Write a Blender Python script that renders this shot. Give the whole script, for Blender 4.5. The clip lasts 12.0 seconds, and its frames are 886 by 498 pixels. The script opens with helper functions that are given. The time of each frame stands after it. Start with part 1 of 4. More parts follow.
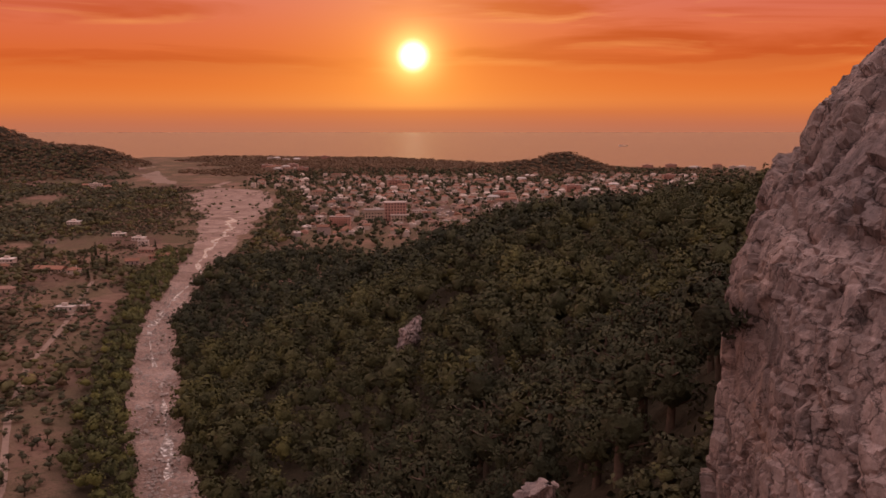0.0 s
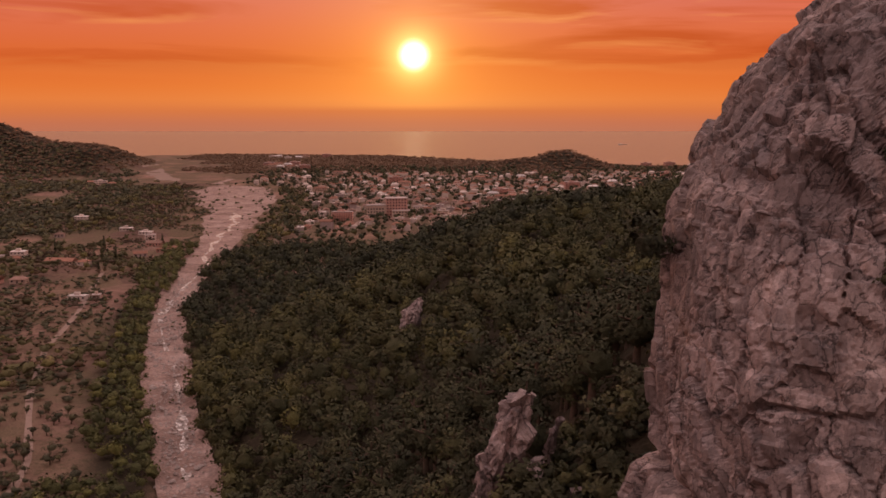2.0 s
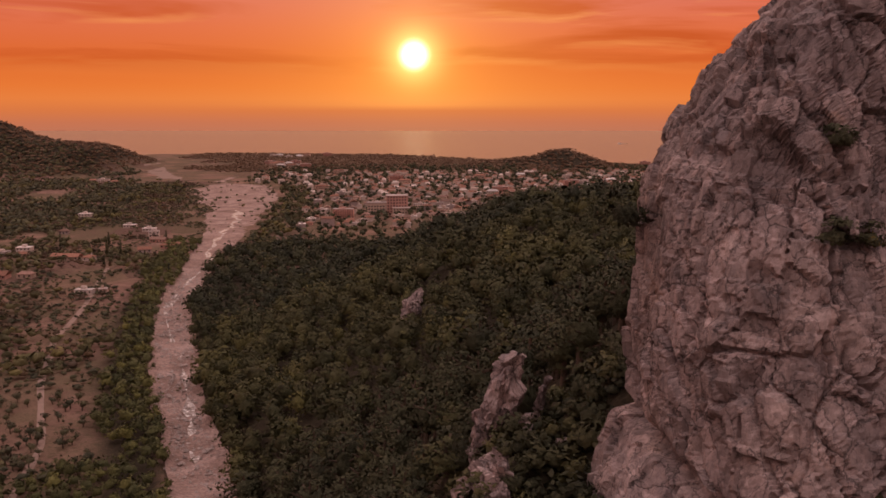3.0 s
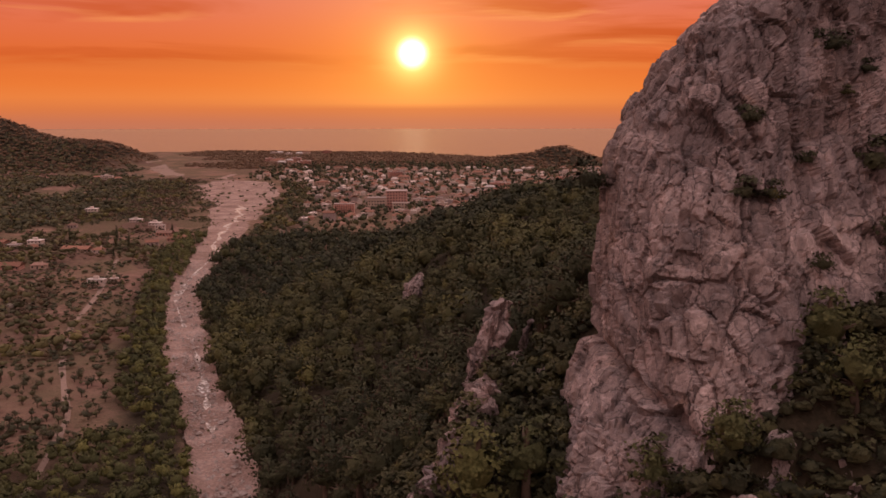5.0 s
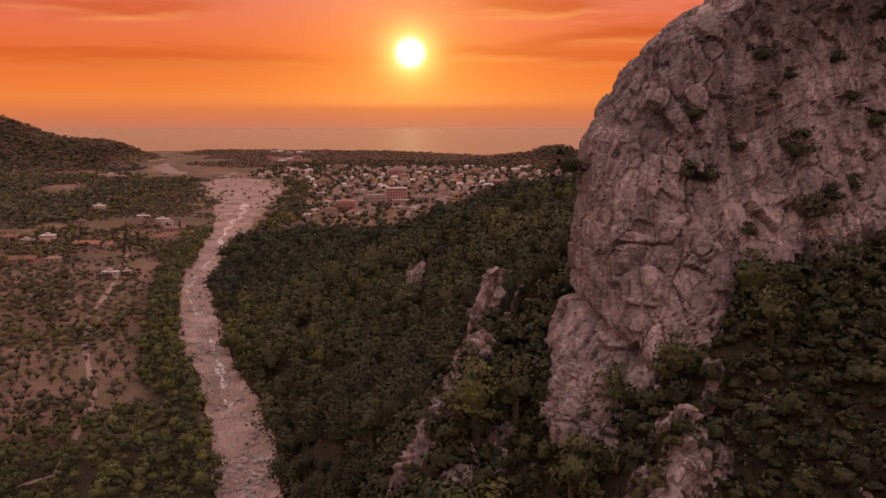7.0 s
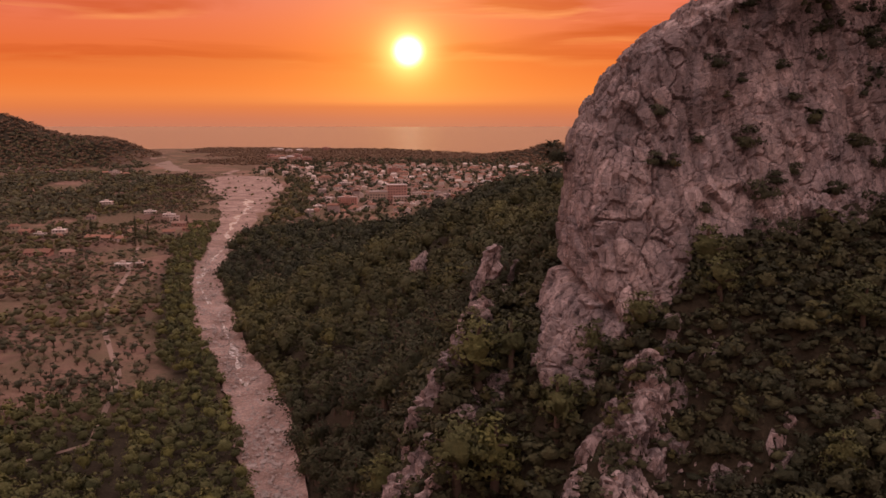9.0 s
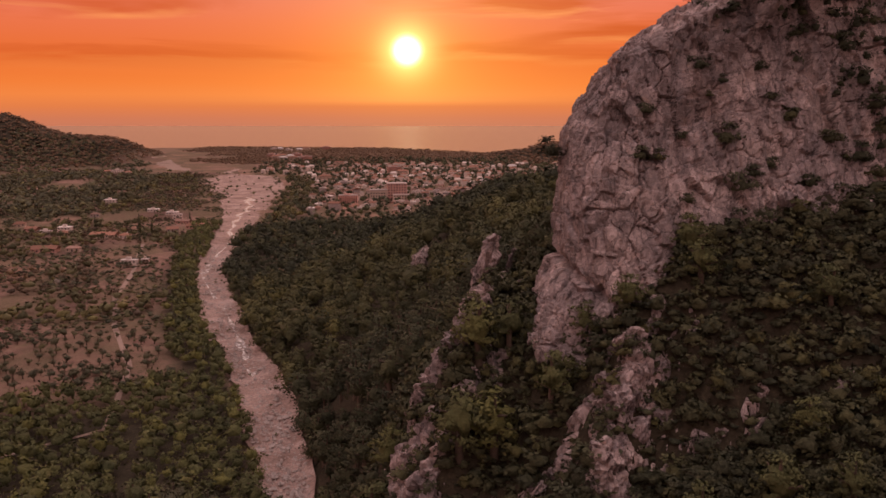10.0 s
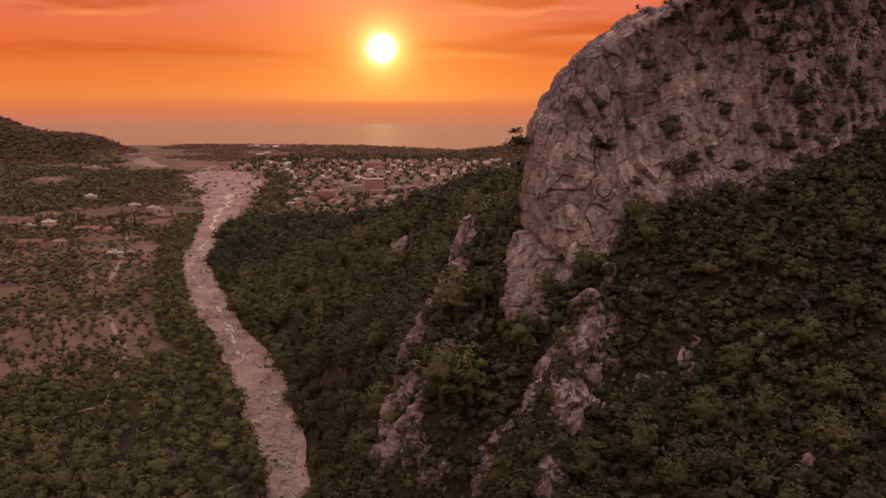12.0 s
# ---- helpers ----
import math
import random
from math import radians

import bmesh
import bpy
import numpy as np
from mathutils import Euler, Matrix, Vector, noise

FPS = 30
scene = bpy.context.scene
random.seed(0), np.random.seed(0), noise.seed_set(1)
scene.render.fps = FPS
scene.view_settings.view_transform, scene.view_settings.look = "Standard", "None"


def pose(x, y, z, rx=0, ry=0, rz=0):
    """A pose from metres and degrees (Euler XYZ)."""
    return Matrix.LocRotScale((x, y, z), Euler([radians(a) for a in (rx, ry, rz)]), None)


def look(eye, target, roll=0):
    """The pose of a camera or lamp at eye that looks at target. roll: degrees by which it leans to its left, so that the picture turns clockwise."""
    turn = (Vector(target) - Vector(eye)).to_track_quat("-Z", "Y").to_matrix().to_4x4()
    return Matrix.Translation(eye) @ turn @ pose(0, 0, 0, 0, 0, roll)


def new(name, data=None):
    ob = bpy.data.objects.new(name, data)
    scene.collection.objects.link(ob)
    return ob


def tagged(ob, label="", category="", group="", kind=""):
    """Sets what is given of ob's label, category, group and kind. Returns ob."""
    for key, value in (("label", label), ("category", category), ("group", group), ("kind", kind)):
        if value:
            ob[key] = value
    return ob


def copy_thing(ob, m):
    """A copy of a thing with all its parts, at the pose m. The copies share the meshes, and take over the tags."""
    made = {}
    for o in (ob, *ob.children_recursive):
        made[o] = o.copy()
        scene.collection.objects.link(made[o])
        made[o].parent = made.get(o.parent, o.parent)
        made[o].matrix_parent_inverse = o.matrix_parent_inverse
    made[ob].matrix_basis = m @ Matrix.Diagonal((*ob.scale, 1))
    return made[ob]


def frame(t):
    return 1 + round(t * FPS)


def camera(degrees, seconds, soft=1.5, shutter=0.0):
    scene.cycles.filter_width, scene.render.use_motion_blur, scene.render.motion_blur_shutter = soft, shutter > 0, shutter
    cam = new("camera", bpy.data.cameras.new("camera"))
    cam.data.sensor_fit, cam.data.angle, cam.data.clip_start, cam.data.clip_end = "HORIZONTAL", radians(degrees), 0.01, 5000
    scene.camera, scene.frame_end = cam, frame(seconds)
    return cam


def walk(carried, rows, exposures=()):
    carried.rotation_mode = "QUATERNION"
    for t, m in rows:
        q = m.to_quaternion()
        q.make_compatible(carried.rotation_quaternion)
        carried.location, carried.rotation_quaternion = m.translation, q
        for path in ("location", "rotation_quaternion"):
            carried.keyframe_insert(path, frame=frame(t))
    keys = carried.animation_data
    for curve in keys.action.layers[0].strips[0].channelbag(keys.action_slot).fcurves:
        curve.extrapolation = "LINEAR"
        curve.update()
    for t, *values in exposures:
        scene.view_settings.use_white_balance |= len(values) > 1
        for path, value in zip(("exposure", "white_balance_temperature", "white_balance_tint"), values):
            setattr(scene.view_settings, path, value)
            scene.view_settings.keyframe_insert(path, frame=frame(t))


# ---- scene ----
# ---- camera ----
cam = camera(52.0, 12.0, 1.6)
PATH = [
    (0, -0.32, 13.15, 109.71, 81.39, 0.01, -0.04),
    (0.5, -0.21, 9.14, 109.13, 81.38, 0.00, -0.01),
    (1, -0.15, 4.82, 108.63, 81.38, 0.01, -0.01),
    (1.5, -0.10, 0.35, 108.07, 81.37, -0.01, -0.00),
    (2, -0.09, -4.38, 107.46, 81.36, -0.00, -0.00),
    (2.5, -0.06, -9.18, 106.80, 81.35, 0.01, 0.02),
    (3, 0.03, -14.38, 106.10, 81.34, 0.00, 0.01),
    (3.5, -0.05, -19.65, 105.45, 81.32, 0.02, -0.02),
    (5.5, -0.26, -41.71, 104.62, 81.21, 0.05, -0.11),
    (6, -0.59, -48.00, 104.64, 81.19, -0.01, -0.16),
    (6.5, -1.00, -53.85, 104.55, 81.21, 0.03, -0.20),
    (7, -1.25, -59.92, 104.54, 81.21, 0.04, -0.22),
    (9, -2.84, -83.63, 104.67, 81.11, -0.00, -0.35),
    (9.5, -3.26, -89.55, 104.55, 81.09, 0.00, -0.39),
    (10, -3.64, -95.46, 104.44, 81.08, -0.01, -0.42),
    (10.5, -4.02, -101.35, 104.28, 81.05, -0.02, -0.52),
    (11, -4.45, -107.60, 104.10, 81.00, -0.01, -0.78),
    (11.5, -4.86, -113.27, 103.99, 80.98, -0.04, -1.21),
    (12, -5.28, -119.37, 103.84, 80.96, -0.10, -1.99),
]
walk(cam, [(t, pose(*p)) for t, *p in PATH], [(0, -0.16, 6500, 10), (3.5, -0.09, 6500, 10), (7, 0.0, 6460, 10), (9, 0.05, 6430, 10), (11, 0.07, 6390, 10), (12, 0.03, 6360, 10)])
# ---- world, sun, exposure ----
SUN_AZ, SUN_EL = radians(-1.8), radians(3.4)
SUN_DIR = Vector((math.sin(SUN_AZ) * math.cos(SUN_EL), math.cos(SUN_AZ) * math.cos(SUN_EL), math.sin(SUN_EL)))
scene.view_settings.exposure = 0.0


class Nodes:
    """Small helper to write node trees in short lines."""

    def __init__(self, tree):
        self.t = tree
        tree.nodes.clear()

    def n(self, kind, ins=None, operation="", data_type="", blend_type="", feature="", attribute_name=""):
        nd = self.t.nodes.new(kind)
        if operation:
            nd.operation = operation
        if data_type:
            nd.data_type = data_type
        if blend_type:
            nd.blend_type = blend_type
        if feature:
            nd.feature = feature
        if attribute_name:
            nd.attribute_name = attribute_name
        for k, v in (ins or {}).items():
            if hasattr(v, "is_output"):
                self.t.links.new(v, nd.inputs[k])
            else:
                nd.inputs[k].default_value = v
        return nd

    def math(self, op, a, b=0.0, c=0.0):
        return self.n("ShaderNodeMath", {0: a, 1: b, 2: c}, operation=op).outputs[0]

    def mix(self, f, a, b, mode="MIX"):
        nd = self.n("ShaderNodeMix", data_type="RGBA", blend_type=mode)
        for k, v in ((0, f), (6, a), (7, b)):
            if hasattr(v, "is_output"):
                self.t.links.new(v, nd.inputs[k])
            else:
                nd.inputs[k].default_value = (*v, 1.0) if isinstance(v, tuple) and len(v) == 3 else v
        return nd.outputs[2]

    def ramp(self, f, stops, mode="LINEAR"):
        nd = self.n("ShaderNodeValToRGB", {0: f})
        nd.color_ramp.interpolation = mode
        el = nd.color_ramp.elements
        while len(el) > 1:
            el.remove(el[-1])
        for i, (p, c) in enumerate(stops):
            e = el[0] if i == 0 else el.new(p)
            e.position = p
            e.color = (*c, 1.0) if isinstance(c, tuple) else (c, c, c, 1.0)
        return nd.outputs[0]

    def noise(self, vec, scale, detail=4.0, rough=0.55, dist=0.0):
        return self.n("ShaderNodeTexNoise", {"Vector": vec, "Scale": scale, "Detail": detail, "Roughness": rough, "Distortion": dist}).outputs[0]


def make_world():
    w = bpy.data.worlds.new("evening_sky")
    scene.world = w
    w.use_nodes = True
    N = Nodes(w.node_tree)
    tc = N.n("ShaderNodeTexCoord").outputs["Generated"]
    xyz = N.n("ShaderNodeSeparateXYZ", {0: tc})
    x, y, z = xyz.outputs
    # elevation in degrees / 90
    el = N.math("DIVIDE", N.math("ARCSINE", z), math.pi / 2)
    sky = N.ramp(N.math("ADD", N.math("MULTIPLY", el, 0.5), 0.5), [
        (0.0, (0.16, 0.09, 0.075)), (0.484, (0.24, 0.09, 0.07)), (0.493, (0.57, 0.20, 0.115)), (0.4998, (0.67, 0.17, 0.06)),
        (0.5003, (0.86, 0.25, 0.065)), (0.508, (0.86, 0.20, 0.038)), (0.517, (0.79, 0.15, 0.03)), (0.527, (0.80, 0.165, 0.065)),
        (0.54, (0.76, 0.18, 0.125)), (0.60, (0.74, 0.38, 0.32)), (0.75, (1.05, 0.78, 0.76)), (1.0, (1.75, 1.38, 1.40))])
    # away from the sun the evening sky turns pale and mauve
    az = N.math("MULTIPLY_ADD", y, 0.5, 0.5)
    away = N.ramp(az, [(0.0, 1.0), (0.55, 0.75), (0.9, 0.0)])
    back = N.ramp(N.math("ADD", N.math("MULTIPLY", el, 0.5), 0.5), [
        (0.0, (0.12, 0.08, 0.07)), (0.499, (0.2, 0.12, 0.1)), (0.501, (0.42, 0.25, 0.23)), (0.62, (0.60, 0.40, 0.38)), (0.8, (1.10, 0.83, 0.82)), (1.0, (1.75, 1.38, 1.40))])
    sky = N.mix(away, sky, back)
    # long streaks of cloud low over the sea
    ang = N.math("ARCTAN2", x, y)
    cv = N.n("ShaderNodeCombineXYZ", {0: N.math("MULTIPLY", ang, 2.6), 1: N.math("MULTIPLY", el, 46.0), 2: 3.7}).outputs[0]
    c1 = N.noise(cv, 1.0, 5.0, 0.5, 0.6)
    band = N.ramp(el, [(0.022, 0.0), (0.042, 1.0), (0.075, 0.9), (0.16, 0.3), (0.4, 0.0)])
    dark = N.math("MULTIPLY", N.ramp(c1, [(0.47, 0.0), (0.60, 1.0)]), band)
    sky = N.mix(N.math("MULTIPLY", dark, 0.85), sky, (0.60, 0.085, 0.016))
    c2 = N.noise(N.n("ShaderNodeVectorMath", {0: cv, 1: (0.0, 0.16, 0.0)}, operation="ADD").outputs[0], 1.0, 5.0, 0.5, 0.6)
    rim = N.math("MULTIPLY", N.math("MULTIPLY", N.math("SUBTRACT", N.ramp(c2, [(0.50, 0.0), (0.60, 1.0)]), dark), band), 0.55, 0.0)
    sky = N.mix(N.math("MAXIMUM", rim, 0.0), sky, (1.0, 0.38, 0.10))
    # glow round the sun, and its disc
    dot = N.n("ShaderNodeVectorMath", {0: tc, 1: SUN_DIR}, operation="DOT_PRODUCT").outputs["Value"]
    off = N.math("MULTIPLY", N.math("ARCCOSINE", N.math("MINIMUM", dot, 1.0)), 180 / math.pi)
    sea = N.ramp(el, [(0.4997 - 0.5, 0.3), (0.0004, 1.0)])
    g1 = N.math("MULTIPLY", N.math("EXPONENT", N.math("MULTIPLY", N.math("POWER", off, 1.0), -0.16)), sea)
    g2 = N.math("EXPONENT", N.math("MULTIPLY", N.math("MULTIPLY", off, off), -0.5))
    g3 = N.math("EXPONENT", N.math("MULTIPLY", N.math("POWER", off, 4.0), -2.4))
    sky = N.mix(g1, sky, (0.42, 0.22, 0.035), "ADD")
    g4 = N.math("MULTIPLY", N.math("EXPONENT", N.math("MULTIPLY", off, -0.55)), sea)
    sky = N.mix(g4, sky, (0.35, 0.24, 0.05), "ADD")
    sky = N.mix(g2, sky, (0.9, 0.72, 0.24), "ADD")
    sky = N.mix(g3, sky, (2.0, 2.0, 1.6), "ADD")
    bg = N.n("ShaderNodeBackground", {"Color": sky, "Strength": 1.0})
    N.t.links.new(bg.outputs[0], N.n("ShaderNodeOutputWorld").inputs[0])


make_world()
sun = new("sun", bpy.data.lights.new("sun", "SUN"))
sun.data.energy, sun.data.angle, sun.data.color = 0.5, radians(60), (1.0, 0.55, 0.28)
sun.matrix_world = look((0, 0, 400), Vector((0, 0, 400)) - SUN_DIR)

# ---- materials ----
def material(name, rough=0.85, spec=0.25):
    m = bpy.data.materials.new(name)
    m.use_nodes = True
    N = Nodes(m.node_tree)
    b = N.n("ShaderNodeBsdfPrincipled", {"Roughness": rough, "Specular IOR Level": spec})
    N.t.links.new(b.outputs[0], N.n("ShaderNodeOutputMaterial").inputs[0])
    return m, N, b


def finish(N, b, color, height=None, dist=0.1, strength=0.6):
    N.t.links.new(color, b.inputs["Base Color"])
    if height is not None:
        bump = N.n("ShaderNodeBump", {"Height": height, "Distance": dist, "Strength": strength})
        N.t.links.new(bump.outputs[0], b.inputs["Normal"])


def where(N):
    return N.n("ShaderNodeNewGeometry").outputs["Position"]


def rock_material():
    m, N, b = material("limestone", 0.9, 0.15)
    p = where(N)
    big = N.noise(p, 0.09, 5, 0.6, 0.4)
    col = N.ramp(big, [(0.3, (0.215, 0.165, 0.16)), (0.5, (0.34, 0.258, 0.243)), (0.68, (0.45, 0.338, 0.308))])
    # rain streaks run down the face
    sp = N.n("ShaderNodeMapping", {"Vector": p, "Scale": (1.0, 1.0, 0.14)}).outputs[0]
    st = N.noise(sp, 0.4, 5, 0.65, 0.3)
    col = N.mix(N.math("MULTIPLY", N.ramp(st, [(0.5, 0.0), (0.66, 1.0)]), 0.55), col, (0.15, 0.125, 0.13))
    oc = N.noise(p, 0.22, 4, 0.6, 1.0)
    col = N.mix(N.math("MULTIPLY", N.ramp(oc, [(0.62, 0.0), (0.74, 1.0)]), 0.35), col, (0.46, 0.27, 0.17))
    fine = N.noise(p, 3.4, 8, 0.7)
    col = N.mix(0.5, col, N.ramp(fine, [(0.25, 0.4), (0.5, 1.0), (0.75, 1.4)]), "MULTIPLY")
    # slanting ribs of harder rock
    dp = N.n("ShaderNodeMapping", {"Vector": p, "Rotation": (0.0, 0.5, 0.0), "Scale": (1.5, 1.5, 0.3)}).outputs[0]
    rib = N.noise(dp, 1.0, 6, 0.65, 0.3)
    col = N.mix(0.35, col, N.ramp(rib, [(0.3, 0.5), (0.5, 1.0), (0.7, 1.35)]), "MULTIPLY")
    # blocks with their own tone, parted by thin dark joints of three sizes
    warp = N.n("ShaderNodeTexNoise", {"Vector": p, "Scale": 0.5, "Detail": 5.0, "Roughness": 0.65}).outputs["Color"]
    wp = N.n("ShaderNodeVectorMath", {0: p, 1: N.n("ShaderNodeVectorMath", {0: warp, "Scale": 2.4}, operation="SCALE").outputs[0]}, operation="ADD").outputs[0]
    wp = N.n("ShaderNodeMapping", {"Vector": wp, "Rotation": (0.0, 0.25, 0.0), "Scale": (1.0, 1.0, 0.6)}).outputs[0]
    cr = None
    for scale, width, low in ((0.2, 0.02, 0.0), (0.55, 0.03, 0.05), (1.5, 0.045, 0.6)):
        e = N.ramp(N.n("ShaderNodeTexVoronoi", {"Vector": wp, "Scale": scale}, feature="DISTANCE_TO_EDGE").outputs["Distance"], [(0.0, low), (width, 1.0)])
        tone = N.n("ShaderNodeSeparateXYZ", {0: N.n("ShaderNodeTexVoronoi", {"Vector": wp, "Scale": scale}).outputs["Color"]}).outputs[0]
        col = N.mix(0.7, col, N.ramp(tone, [(0.0, 0.72), (1.0, 1.25)]), "MULTIPLY")
        # joints open and close along their length
        e = N.math("MAXIMUM", e, N.ramp(N.noise(p, scale * 1.7, 3, 0.6), [(0.48, 0.0), (0.60, 0.85)]))
        cr = e if cr is None else N.math("MULTIPLY", cr, e)
    col = N.mix(N.math("MULTIPLY", N.math("SUBTRACT", 1.0, cr), 0.85), col, (0.045, 0.037, 0.037))
    grit = N.noise(p, 9.0, 5, 0.7)
    pit = N.ramp(N.noise(p, 0.8, 5, 0.7, 0.5), [(0.25, 0.0), (0.30, 1.0)])
    col = N.mix(N.math("MULTIPLY", N.math("SUBTRACT", 1.0, pit), 0.8), col, (0.06, 0.05, 0.048))
    h = N.math("ADD", N.math("ADD", N.math("MULTIPLY_ADD", rib, 0.7, N.math("MULTIPLY", cr, 0.8)), N.math("MULTIPLY", fine, 0.9)), N.math("ADD", N.math("MULTIPLY", grit, 0.25), N.math("MULTIPLY", pit, 0.5)))
    finish(N, b, col, h, 0.2, 0.6)
    return m


def ground_material():
    m, N, b = material("dry_ground", 0.95, 0.1)
    p = where(N)
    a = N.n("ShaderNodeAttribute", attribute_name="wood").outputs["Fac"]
    n1 = N.noise(p, 0.018, 6, 0.62, 0.5)
    n2 = N.noise(p, 0.14, 6, 0.65)
    n3 = N.noise(p, 1.3, 6, 0.7)
    soil = N.ramp(n2, [(0.3, (0.15, 0.092, 0.073)), (0.55, (0.26, 0.162, 0.13)), (0.75, (0.36, 0.24, 0.195))])
    grass = N.ramp(n3, [(0.3, (0.08, 0.062, 0.032)), (0.6, (0.15, 0.108, 0.068)), (0.8, (0.22, 0.155, 0.11))])
    fv = N.n("ShaderNodeTexVoronoi", {"Vector": N.n("ShaderNodeMapping", {"Vector": p, "Rotation": (0.0, 0.0, 0.35), "Scale": (1.0, 0.55, 0.0)}).outputs[0], "Scale": 0.03}).outputs["Color"]
    fr = N.n("ShaderNodeSeparateXYZ", {0: fv})
    soil = N.mix(1.0, soil, N.ramp(fr.outputs[0], [(0.0, (0.55, 0.5, 0.5)), (0.4, (0.9, 0.85, 0.8)), (0.7, (1.1, 1.0, 1.0)), (1.0, (1.35, 1.2, 1.1))]), "MULTIPLY")
    spots = N.ramp(N.noise(p, 0.35, 5, 0.7), [(0.52, 0.0), (0.6, 1.0)])
    soil = N.mix(N.math("MULTIPLY", spots, N.math("MULTIPLY_ADD", fr.outputs[1], 0.7, 0.2)), soil, (0.075, 0.06, 0.032))
    col = N.mix(N.ramp(N.math("ADD", N.math("MULTIPLY_ADD", fr.outputs[2], 0.22, n1), N.math("MULTIPLY", n2, 0.35)), [(0.62, 0.0), (0.84, 0.85)]), soil, grass)
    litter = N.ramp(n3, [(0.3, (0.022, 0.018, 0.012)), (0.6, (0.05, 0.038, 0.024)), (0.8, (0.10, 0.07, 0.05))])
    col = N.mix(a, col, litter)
    col = N.mix(0.5, col, N.ramp(n3, [(0.2, 0.55), (0.8, 1.3)]), "MULTIPLY")
    finish(N, b, col, N.math("ADD", n3, n2), 0.5, 0.6)
    return m


def gravel_material():
    m, N, b = material("river_gravel", 0.9, 0.2)
    p = where(N)
    n1 = N.noise(p, 0.05, 6, 0.65, 0.6)
    n2 = N.noise(p, 0.8, 8, 0.75)
    v = N.n("ShaderNodeTexVoronoi", {"Vector": p, "Scale": 0.8})
    col = N.ramp(n1, [(0.3, (0.21, 0.133, 0.108)), (0.5, (0.36, 0.238, 0.2)), (0.68, (0.50, 0.36, 0.315))])
    col = N.mix(0.7, col, N.ramp(n2, [(0.3, 0.35), (0.55, 1.0), (0.75, 1.6)]), "MULTIPLY")
    col = N.mix(0.35, col, N.ramp(v.outputs["Distance"], [(0.0, 1.25), (0.75, 0.5)]), "MULTIPLY")
    finish(N, b, col, N.math("ADD", n2, N.math("MULTIPLY", v.outputs["Distance"], -0.8)), 0.4, 0.8)
    return m


def foliage_material(name, lo, hi, tip, scale=0.05, vary=1.0):
    m, N, b = material(name, 0.75, 0.2)
    p = where(N)
    g = N.n("ShaderNodeAttribute", attribute_name="tip").outputs["Fac"]
    o = N.n("ShaderNodeObjectInfo").outputs["Random"]
    big = N.noise(p, scale, 4, 0.6)
    col = N.mix(N.ramp(big, [(0.35, 0.0), (0.65, 1.0)]), lo, hi)
    col = N.mix(N.math("MULTIPLY", g, 0.4), col, tip)
    tone = N.n("ShaderNodeAttribute", attribute_name="tone").outputs["Fac"]
    col = N.mix(vary, col, N.ramp(tone, [(0.0, (1.0, 1.0, 1.0)), (0.1, (0.66, 0.7, 0.72)), (0.5, (0.95, 0.95, 0.92)), (0.8, (1.15, 1.12, 1.0)), (1.0, (1.45, 1.36, 1.0))]), "MULTIPLY")
    col = N.mix(0.7, col, N.ramp(o, [(0.0, (0.62, 0.66, 0.68)), (0.5, (0.95, 0.95, 0.92)), (0.8, (1.15, 1.12, 1.0)), (1.0, (1.45, 1.36, 1.0))]), "MULTIPLY")
    leaf = N.noise(p, 2.4, 5, 0.7)
    col = N.mix(0.5, col, N.ramp(leaf, [(0.3, 0.45), (0.5, 0.95), (0.7, 1.6)]), "MULTIPLY")
    finish(N, b, col, leaf, 0.5, 0.9)
    return m


def plain(name, col, rough=0.8, var=0.25, scale=0.4, spec=0.25):
    m, N, b = material(name, rough, spec)
    p = where(N)
    o = N.n("ShaderNodeObjectInfo").outputs["Random"]
    n = N.noise(p, scale, 6, 0.65)
    c = N.mix(1.0, col, N.ramp(n, [(0.25, 1 - var), (0.75, 1 + var)]), "MULTIPLY")
    c = N.mix(1.0, c, N.ramp(o, [(0.0, 1 - var), (1.0, 1 + var)]), "MULTIPLY")
    finish(N, b, c, n, 0.05, 0.3)
    return m


def sea_material():
    m, N, b = material("sea_water", 0.3, 0.08)
    p = where(N)
    n = N.noise(N.n("ShaderNodeMapping", {"Vector": p, "Scale": (0.35, 1.0, 1.0)}).outputs[0], 0.05, 6, 0.7)
    far = N.noise(N.n("ShaderNodeMapping", {"Vector": p, "Scale": (0.2, 1.0, 1.0)}).outputs[0], 0.004, 4, 0.6)
    finish(N, b, N.mix(far, (0.085, 0.03, 0.023), (0.12, 0.042, 0.03)), n, 2.0, 0.5)
    b.inputs["Specular Tint"].default_value = (0.46, 0.33, 0.28, 1.0)
    return m


def stream_material():
    m, N, b = material("stream_water", 0.38, 0.2)
    n = N.noise(where(N), 0.7, 5, 0.6)
    # the near-white stop paints glints, along with foam, into the base colour
    finish(N, b, N.ramp(n, [(0.3, (0.16, 0.12, 0.11)), (0.5, (0.30, 0.24, 0.22)), (0.6, (0.75, 0.70, 0.67))]), n, 0.15, 0.5)
    return m


ROCK = rock_material()
GROUND = ground_material()
GRAVEL = gravel_material()
PINE = foliage_material("pine_needles", (0.040, 0.041, 0.023), (0.064, 0.064, 0.034), (0.120, 0.112, 0.052), 0.03)
SHRUB = foliage_material("maquis_leaves", (0.046, 0.046, 0.027), (0.074, 0.072, 0.040), (0.125, 0.116, 0.058), 0.08)
YELLOW = foliage_material("yellowing_leaves", (0.16, 0.11, 0.025), (0.22, 0.15, 0.03), (0.30, 0.20, 0.05), 0.2)
PALE = foliage_material("blossom_leaves", (0.30, 0.25, 0.22), (0.40, 0.34, 0.30), (0.5, 0.44, 0.4), 0.2)
